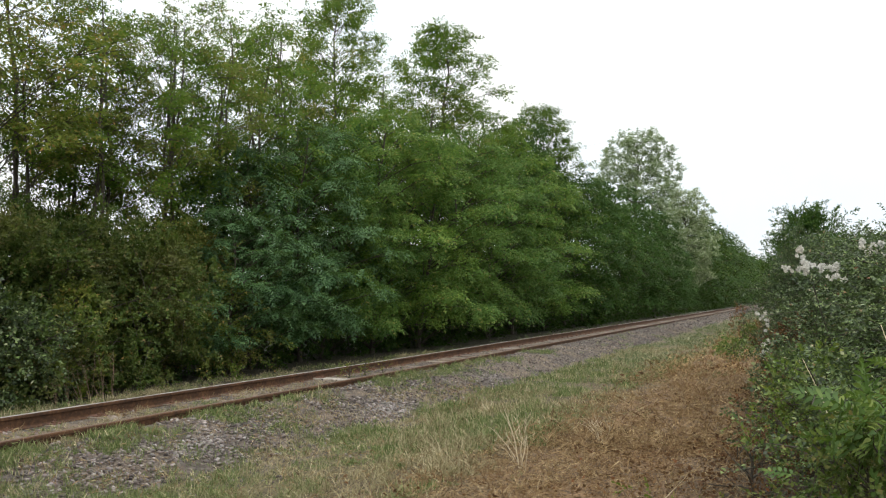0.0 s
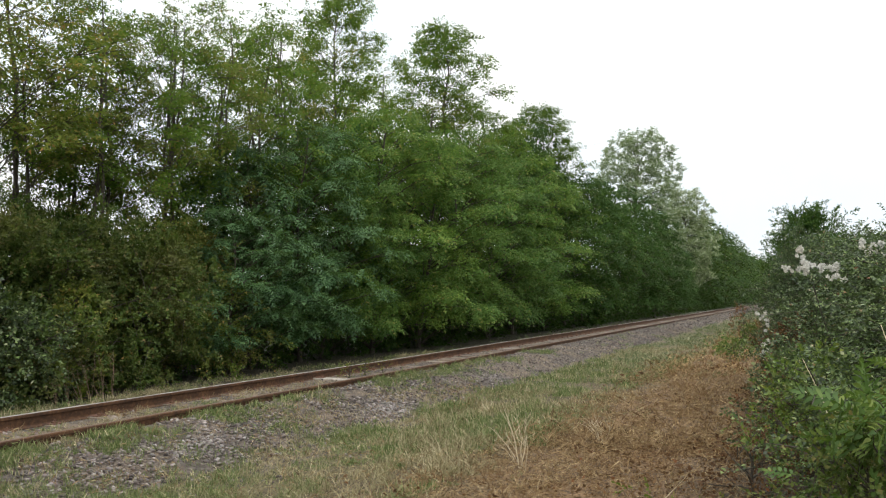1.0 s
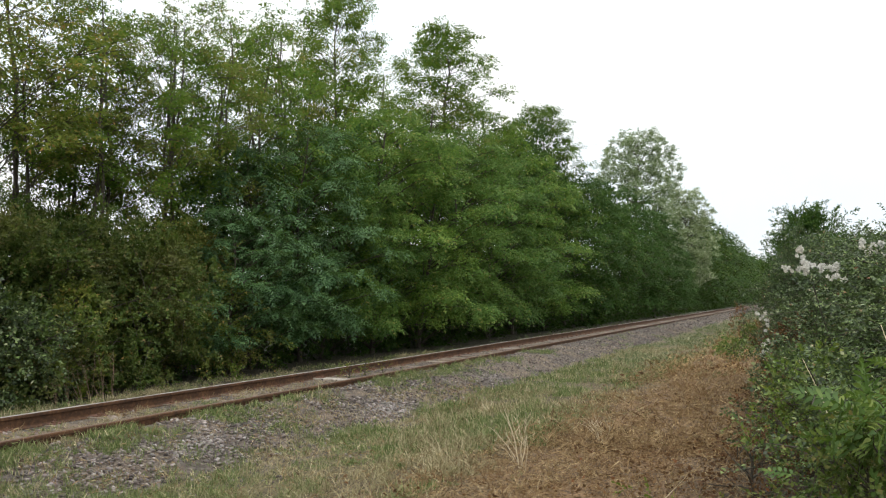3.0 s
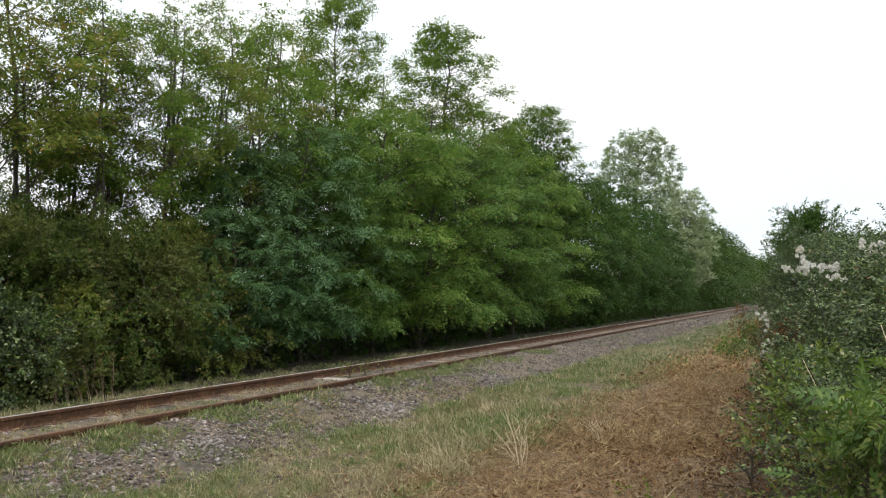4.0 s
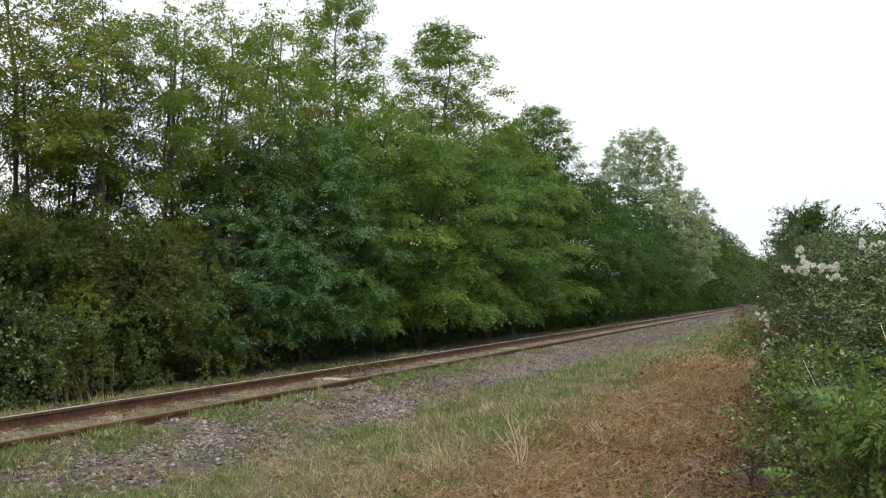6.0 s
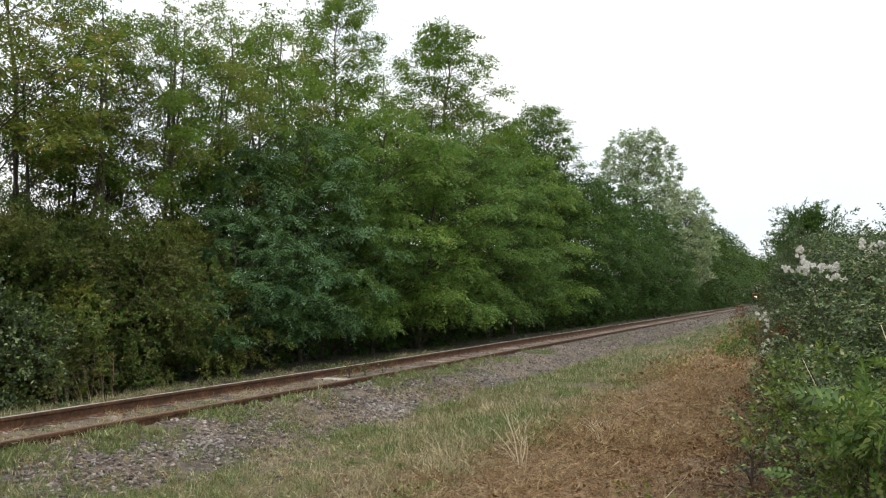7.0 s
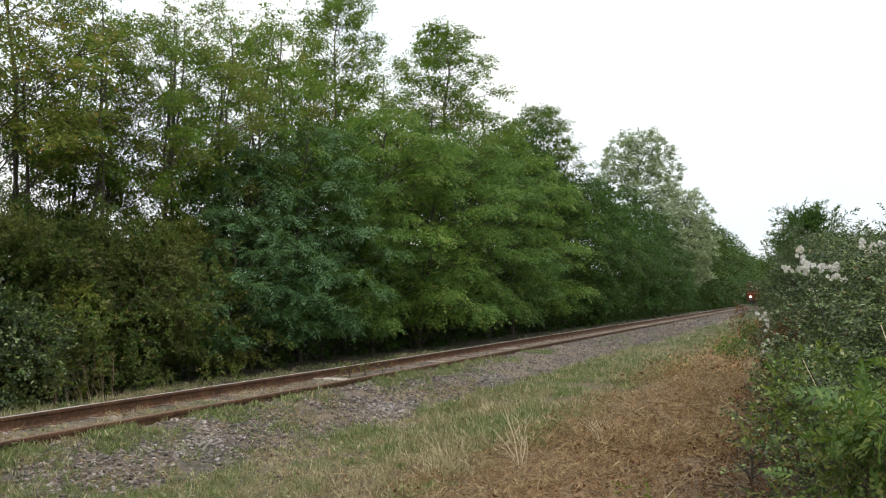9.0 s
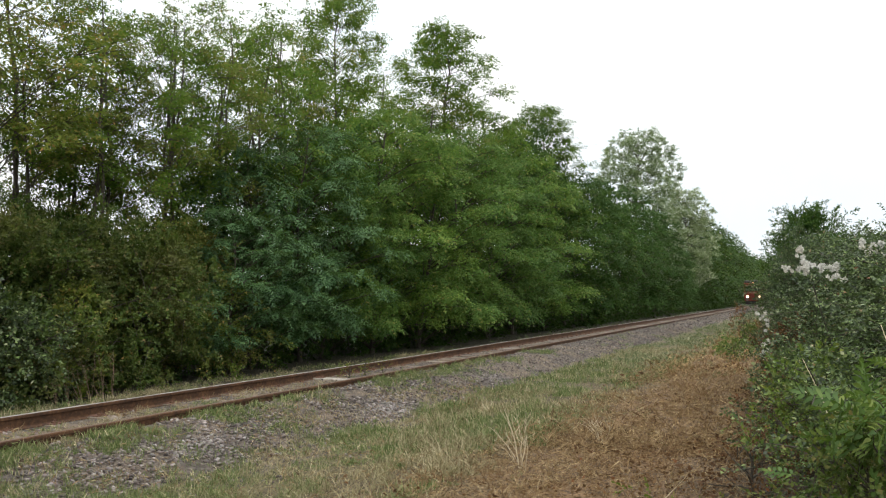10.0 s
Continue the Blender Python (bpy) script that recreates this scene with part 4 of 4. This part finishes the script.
scatter("far_grass", [(2.4, 5.0, 18, 48, 480, 8, 0.16, 0.85, -0.3), (2.2, 5.2, 45, 110, 150, 7, 0.25, 1.5, -0.4), (-3.4, -1.8, 20, 80, 90, 6, 0.2, 0.9, -0.1), (1.0, 2.4, 14, 40, 40, 6, 0.12, 0.7, 0.05), (5.0, 6.4, 16, 40, 50, 6, 0.15, 0.6, 0.0)],
        TUFTS_WIDE, GRASS, "green and bleached grass along the distant verge", "grass", 65)
scatter("dry_grass", [(2.2, 3.8, 4.8, 9, 60, 10, 0.09, 0.8, -0.6), (2.0, 4.9, 3.2, 9, 110, 10, 0.085, 0.75, 0.05), (3.4, 4.8, 6.3, 11, 60, 11, 0.1, 1.1, 0.05), (2.4, 5.0, 9, 26, 300, 8, 0.13, 1.0, -0.1), (1.2, 2.6, 3, 12, 90, 8, 0.1, 0.7, -0.1), (-0.6, 0.6, 3.5, 10, 170, 9, 0.1, 0.62, -0.3), (-0.6, 0.6, 10, 20, 40, 8, 0.1, 0.55, -0.1),
                      (-3.4, -1.4, 2.5, 20, 110, 7, 0.14, 1.0, -0.15), (-2.6, -1.2, 3, 9.5, 70, 9, 0.12, 0.95, -0.6), (0.86, 1.3, 3, 18, 40, 7, 0.1, 0.7, -0.1), (4.7, 6.8, 3.5, 24, 90, 6, 0.12, 0.5, -0.1)],
        TUFTS_FINE, GRASS_DRY, "bleached dry grass tufts among the green", "grass", 62)
scatter("straw", [(4.5, 7.3, 3.5, 9, 720, 11, 0.12, 0.66, -0.35), (4.6, 7.2, 8, 18, 420, 10, 0.18, 1.05, -0.4), (0.95, 4.6, 3, 13, 300, 7, 0.14, 0.7, -0.2), (-0.6, 0.6, 3.5, 11, 110, 7, 0.14, 0.6, -0.5), (4.4, 7.3, -3, 3.5, 90, 8, 0.2, 1.0, -0.7)],
        LYING, STRAW, "brown mown straw lying on the ground", "straw", 63, True)
scatter("far_straw", [(4.8, 7.1, 16, 44, 300, 8, 0.25, 1.2, -0.6)], LYING_FAR, STRAW, "bleached mown straw on the distant strip", "straw", 66, True)


LITTER = [tuft(9, 0.06, 0.03, 0.09, 1.2, 60 + i) for i in range(4)]
scatter("leaf_litter", [(4.5, 7.3, 3.5, 14, 130, 5, 0.14, 0.75, 0.05), (4.6, 7.3, 14, 36, 60, 5, 0.2, 1.2, 0.1), (6.5, 8.6, 3, 9, 180, 5, 0.15, 0.85, -0.5)], LITTER, LEAF_RUST, "withered brown leaf litter on the mown strip", "leaf litter", 64, True)


def stone_shape(seed, coarse=False):
    r = random.Random(seed)
    bm = bmesh.new()
    if coarse:
        bmesh.ops.create_uvsphere(bm, u_segments=4, v_segments=2, radius=1.0)
    else:
        bmesh.ops.create_icosphere(bm, subdivisions=1, radius=1.0)
    k = Vector((r.uniform(0.8, 1.2), r.uniform(0.65, 1.0), r.uniform(0.35, 0.65)))
    for v in bm.verts:
        v.co = Vector(a * b for a, b in zip(v.co, k)) * r.uniform(0.5, 1.4)
    v = np.array([a.co[:] for a in bm.verts], dtype=np.float32)
    f = np.array([[b.index for b in q.verts] for q in bm.faces])
    bm.free()
    return v, f


def strew_stones():
    g = np.random.default_rng(8)
    shapes = [stone_shape(i) for i in range(10)]
    coarse = [stone_shape(i, True) for i in range(10)]
    meshes = [mesh_of("stone", v, f, STONE) for v, f in shapes]
    singles, V, F, o = 0, [], [], 0
    for x0, x1, y0, y1, n, lo, hi, clump in ((0.88, 2.45, 3.5, 12, 6000, 0.013, 0.034, -0.35), (0.85, 2.4, 12, 40, 4200, 0.02, 0.042, -0.6), (-0.68, 0.68, 3, 30, 1500, 0.018, 0.036, -0.3),
                                             (-2.2, -0.85, 3, 30, 900, 0.02, 0.04, -0.3), (2.3, 3.3, 3.5, 10, 400, 0.012, 0.03, 0.0), (0.85, 2.2, 40, 110, 1800, 0.04, 0.07, -1), (0.95, 2.9, 3, 15, 8500, 0.007, 0.017, -0.4)):
        for i in range(n):
            x, y = g.uniform(x0, x1), g.uniform(y0, y1)
            if noise.noise((x * 1.2, y * 0.9, 44.0)) < clump:
                continue
            z = max(ground_z(x, y), bed_z(x, y) if abs(x) < 2.4 else -9)
            s = g.uniform(lo, hi)
            rot = Euler(g.uniform(-0.5, 0.5, 2).tolist() + [g.uniform(0, 6.28)])
            if singles < 300 and i % 3 == 0 and y < 10 and x > 0.9 and 0.016 < s < 0.028:
                ob = new("stone", meshes[i % 10])
                ob.parent = ballast
                ob.matrix_basis = Matrix.LocRotScale((x, y, z + 0.25 * s), rot, (s, s, s))
                singles += 1
                continue
            v, f = (coarse if y > 13 or s < 0.022 else shapes)[i % 10]
            V.append(v @ (np.array(rot.to_matrix()).T * s) + np.array([x, y, z + 0.25 * s]))
            F.append(f + o)
            o += len(v)
    heap, heap_faces, o = [], [], 0
    for cx, cy, n in ((2.0, 9.8, 330), (1.72, 6.1, 260), (1.95, 14.2, 120), (1.75, 4.6, 90)):
        for i in range(n):
            x, y, s = cx + g.normal(0, 0.16), cy + g.normal(0, 0.28), g.uniform(0.012, 0.034)
            v, f = shapes[i % 10]
            heap.append(v @ (np.array(Euler(g.uniform(-0.6, 0.6, 3).tolist()).to_matrix()).T * s) + np.array([x, y, max(ground_z(x, y), bed_z(x, y)) + 0.3 * s]))
            heap_faces.append(f + o)
            o += len(v)
    pale = new("pale_stones", mesh_of("pale_stones", np.concatenate(heap), np.concatenate(heap_faces), PALESTONE))
    pale.parent = ballast
    tagged(pale, "heaps of pale broken ballast stones", kind="stuff")
    ob = new("stones", mesh_of("stones", np.concatenate(V), np.concatenate(F), STONES))
    ob.parent = ballast
    tagged(ob, "grey crushed ballast stones", kind="stuff")


strew_stones()
shrub(71, -0.2, 12.6, 0.3, 0.02, SPRIG_SMALL, 0.5, LEAF_YELLOW, 7, 2, 2, "track_weed", "yellow-green weed growing between the rails", "weed", "weeds between the rails")
shrub(72, -0.25, 12.1, 0.28, 0.02, SPRIG_SMALL, 0.5, LEAF_YELLOW, 7, 2, 2, "track_weed", "yellow-green weed growing between the rails", "weed", "weeds between the rails")
shrub(73, -0.15, 13.2, 0.3, 0.02, SPRIG_SMALL, 0.5, LEAF_YELLOW, 7, 2, 2, "track_weed", "yellow-green weed growing between the rails", "weed", "weeds between the rails")
shrub(75, -3.9, 6.8, 1.6, 0.85, SPRIG_SMALL, 1.4, LEAF_BRAMBLE, 26, 8, 6, "bush", "grey-green bush at the edge of the trees", "bush", "trees along the track")
shrub(76, -3.65, 8.7, 1.7, 0.55, SPRIG, 0.9, LEAF_YELLOW, 16, 6, 4, "bush", "yellowing drooping bush with bare brown stems", "bush", "trees along the track")
shrub(77, -3.7, 7.6, 1.3, 0.8, SPRIG_SMALL, 1.4, LEAF_BRAMBLE, 24, 8, 6, "bush", "grey-green bush at the edge of the trees", "bush", "trees along the track")
shrub(74, -2.6, 5.2, 0.45, 0.2, SPRIG_SMALL, 1.0, LEAF_FRESH, 10, 4, 3, "verge_weed", "green weed at the foot of the bushes", "weed", "verge weeds")

# ---- the approaching locomotive ----
PAINT = mottled("red_engine_paint", [(0.3, (0.15, 0.026, 0.014)), (0.7, (0.21, 0.04, 0.02))], 4, 0.4, 0, 0.05, 0.002)
CREAM = mottled("cream_band_paint", [(0.3, (0.55, 0.5, 0.36)), (0.7, (0.68, 0.63, 0.5))], 5, 0.45, 0, 0.05, 0.002)
DARK = mottled("sooty_underframe", [(0.3, (0.02, 0.02, 0.02)), (0.7, (0.06, 0.055, 0.05))], 8, 0.8)
ROOF = mottled("grey_roof_paint", [(0.3, (0.05, 0.05, 0.05)), (0.7, (0.09, 0.09, 0.088))], 6, 0.7)
STEEL = mottled("dull_steel", [(0.3, (0.16, 0.15, 0.14)), (0.7, (0.28, 0.27, 0.26))], 20, 0.5, 0.8)
GLASS, gn, gl, gb = material("cab_glass", 0.05)
gb.inputs["Base Color"].default_value = (0.02, 0.025, 0.03, 1)
LAMP, ln, ll, lb = material("lit_headlamp", 0.3)
lb.inputs["Base Color"].default_value = (0.9, 0.85, 0.75, 1)
lb.inputs["Emission Color"].default_value = (1.0, 0.5, 0.33, 1)
lb.inputs["Emission Strength"].default_value = 14
LAMP_DIM, dn, dl, db = material("dim_roof_lamp", 0.3)
db.inputs["Base Color"].default_value = (0.8, 0.6, 0.4, 1)
db.inputs["Emission Color"].default_value = (1.0, 0.33, 0.14, 1)
db.inputs["Emission Strength"].default_value = 2.2


def locomotive():
    """A diesel engine; its front buffer beam stands at the origin and faces -y."""
    L, W = 15.0, 1.42
    ob = new("locomotive")

    def box_part(name, x0, x1, y0, y1, z0, z1, mat, parent=ob, bevel=0.0, label=""):
        return part(name, box(bmesh.new(), x0, x1, y0, y1, z0, z1, bevel), mat, parent, label)

    body = box_part("body", -W, W, 0.35, L - 0.35, 1.05, 3.55, PAINT, ob, 0.16, "red painted engine body")
    box_part("waist_band", -W - 0.012, W + 0.012, 0.338, L - 0.338, 1.9, 2.05, CREAM, body, 0.1, "cream waist band")
    box_part("roof", -1.3, 1.3, 0.5, L - 0.5, 3.5, 3.95, ROOF, ob, 0.2)
    box_part("exhaust_hood", -0.4, 0.4, 6, 8, 3.9, 4.15, ROOF, ob, 0.06)
    box_part("underframe", -1.3, 1.3, 0.1, L - 0.1, 0.78, 1.06, DARK, ob, 0.03)
    box_part("fuel_tank", -1.2, 1.2, 5.6, 9.4, 0.35, 0.8, DARK, ob, 0.08)
    for y0, y1, face in ((0.335, 0.36, -1), (L - 0.36, L - 0.335, 1)):
        for x0, x1 in ((-1.15, -0.08), (0.08, 1.15)):
            w = box_part("windscreen", x0, x1, y0 - 0.006, y1 + 0.006, 2.25, 3.0, GLASS, ob, 0.01)
            box_part("visor", x0, x1, y0 - 0.1, y1 + 0.02, 3.02, 3.12, CREAM, w, 0.01, "pale visor over the windscreen")
    for side in (-1, 1):
        for y in (1.0, 12.9):
            box_part("cab_window", side * W - 0.015, side * W + 0.015, y, y + 1.0, 2.4, 3.0, GLASS, ob, 0.006)
            d = box_part("cab_door", side * W - 0.012, side * W + 0.012, y + 1.15, y + 1.75, 1.15, 3.1, PAINT, ob, 0.005)
            box_part("handle", side * (W + 0.03) - 0.015, side * (W + 0.03) + 0.015, y + 1.2, y + 1.24, 1.7, 2.3, STEEL, d)
        for k in range(4):
            g = box_part("side_grille", side * W - 0.014, side * W + 0.014, 3.4 + 2.1 * k, 5.0 + 2.1 * k, 2.35, 3.15, DARK, ob, 0.004)
            for j in range(6):
                box_part("slat", side * (W + 0.012) - 0.01, side * (W + 0.012) + 0.01, 3.42 + 2.1 * k, 4.98 + 2.1 * k, 2.4 + 0.125 * j, 2.45 + 0.125 * j, STEEL, g)
        for y, d in ((0.0, -1), (L, 1)):
            bf = part("buffer", rod(bmesh.new(), (side * 0.875, y + 0.2 * -d, 1.0), (side * 0.875, y + 0.3 * d, 1.0), 0.09, 16), DARK, ob)
            part("buffer_plate", rod(bmesh.new(), (side * 0.875, y + 0.3 * d, 1.0), (side * 0.875, y + 0.34 * d, 1.0), 0.24, 24), STEEL, bf)
    for y, d in ((0.0, -1), (L, 1)):
        part("buffer_beam", box(bmesh.new(), -1.3, 1.3, y - 0.02 + 0.1 * (d < 0), y + 0.02 + 0.1 * (d < 0), 0.7, 1.12, 0.02), PAINT, ob)
        part("coupling_hook", rod(bmesh.new(), (0, y, 0.98), (0, y + 0.25 * d, 0.9), 0.05, 10), STEEL, ob)
        part("rail_guard", box(bmesh.new(), -1.15, 1.15, y - 0.25 * d - 0.03, y - 0.25 * d + 0.03, 0.18, 0.62, 0.02), DARK, ob)
    for x, z, r in ((-0.88, 1.395, 0.15), (0.88, 1.395, 0.15), (0.0, 3.58, 0.11)):
        h = part("headlamp", rod(bmesh.new(), (x, 0.42, z), (x, 0.27, z), r + 0.04, 24), STEEL, ob, "steel lamp housing")
        part("lens", rod(bmesh.new(), (x, 0.3, z), (x, 0.262, z), r, 24), LAMP_DIM if z > 3 else LAMP, h, "dim orange roof lamp lens" if z > 3 else "lit warm-white lamp lens")
    axles = []
    for y in (2.9, 12.1):
        bogie = box_part("bogie", -1.08, 1.08, y - 1.7, y + 1.7, 0.42, 0.74, DARK, ob, 0.05)
        for k in (-1.15, 1.15):
            ax = part("wheelset", wheelset_mesh(), STEEL, ob)
            axles.append((ax, y + k))
    return tagged(ob, "red diesel locomotive with three lit headlamps", "locomotive"), axles


def wheelset_mesh():
    bm = bmesh.new()
    rod(bm, (-0.95, 0, 0), (0.95, 0, 0), 0.08, 12)
    for s in (-1, 1):
        rod(bm, (s * 0.69, 0, 0), (s * 0.82, 0, 0), 0.46, 32)
        rod(bm, (s * 0.66, 0, 0), (s * 0.69, 0, 0), 0.49, 32)
        for k in range(6):
            a = k * math.pi / 3
            rod(bm, (s * 0.83, 0.1 * math.cos(a), 0.1 * math.sin(a)), (s * 0.83, 0.4 * math.cos(a), 0.4 * math.sin(a)), 0.03, 6)
    return bm


engine, wheelsets = locomotive()


def motions():
    """The engine rolls towards the camera at a steady 7.1 m/s, and its wheels turn with it; the tall crowns bend a little in the wind."""
    speed, start = 7.1, 197.0
    walk(engine, [(t * 0.5, pose(0, start - speed * t * 0.5, 0)) for t in range(21)])
    swaying = [(ob, ob.matrix_basis.to_translation(), math.degrees(ob.matrix_basis.to_euler().z)) for ob, row in zip(planted, TREES) if row[0] in ("tall", "poplar")]
    for k, (ob, at, turn) in enumerate(swaying):
        walk(ob, [(t, Matrix.Translation(at) @ pose(0, 0, 0, 0, bend * (1 if k % 2 else 0.7), 0) @ pose(0, 0, 0, 0, 0, turn))
                  for t, bend in ((0.0, 0.0), (1.0, 0.03), (2.0, 0.24), (3.5, 0.2), (5.2, 0.36), (7.0, 0.26), (8.5, 0.16), (10.0, 0.24))])
    step = 1 / 15
    for ax, y in wheelsets:
        walk(ax, [(i * step, pose(0, y, 0.46, math.degrees(speed * i * step / 0.46))) for i in range(151)])


motions()
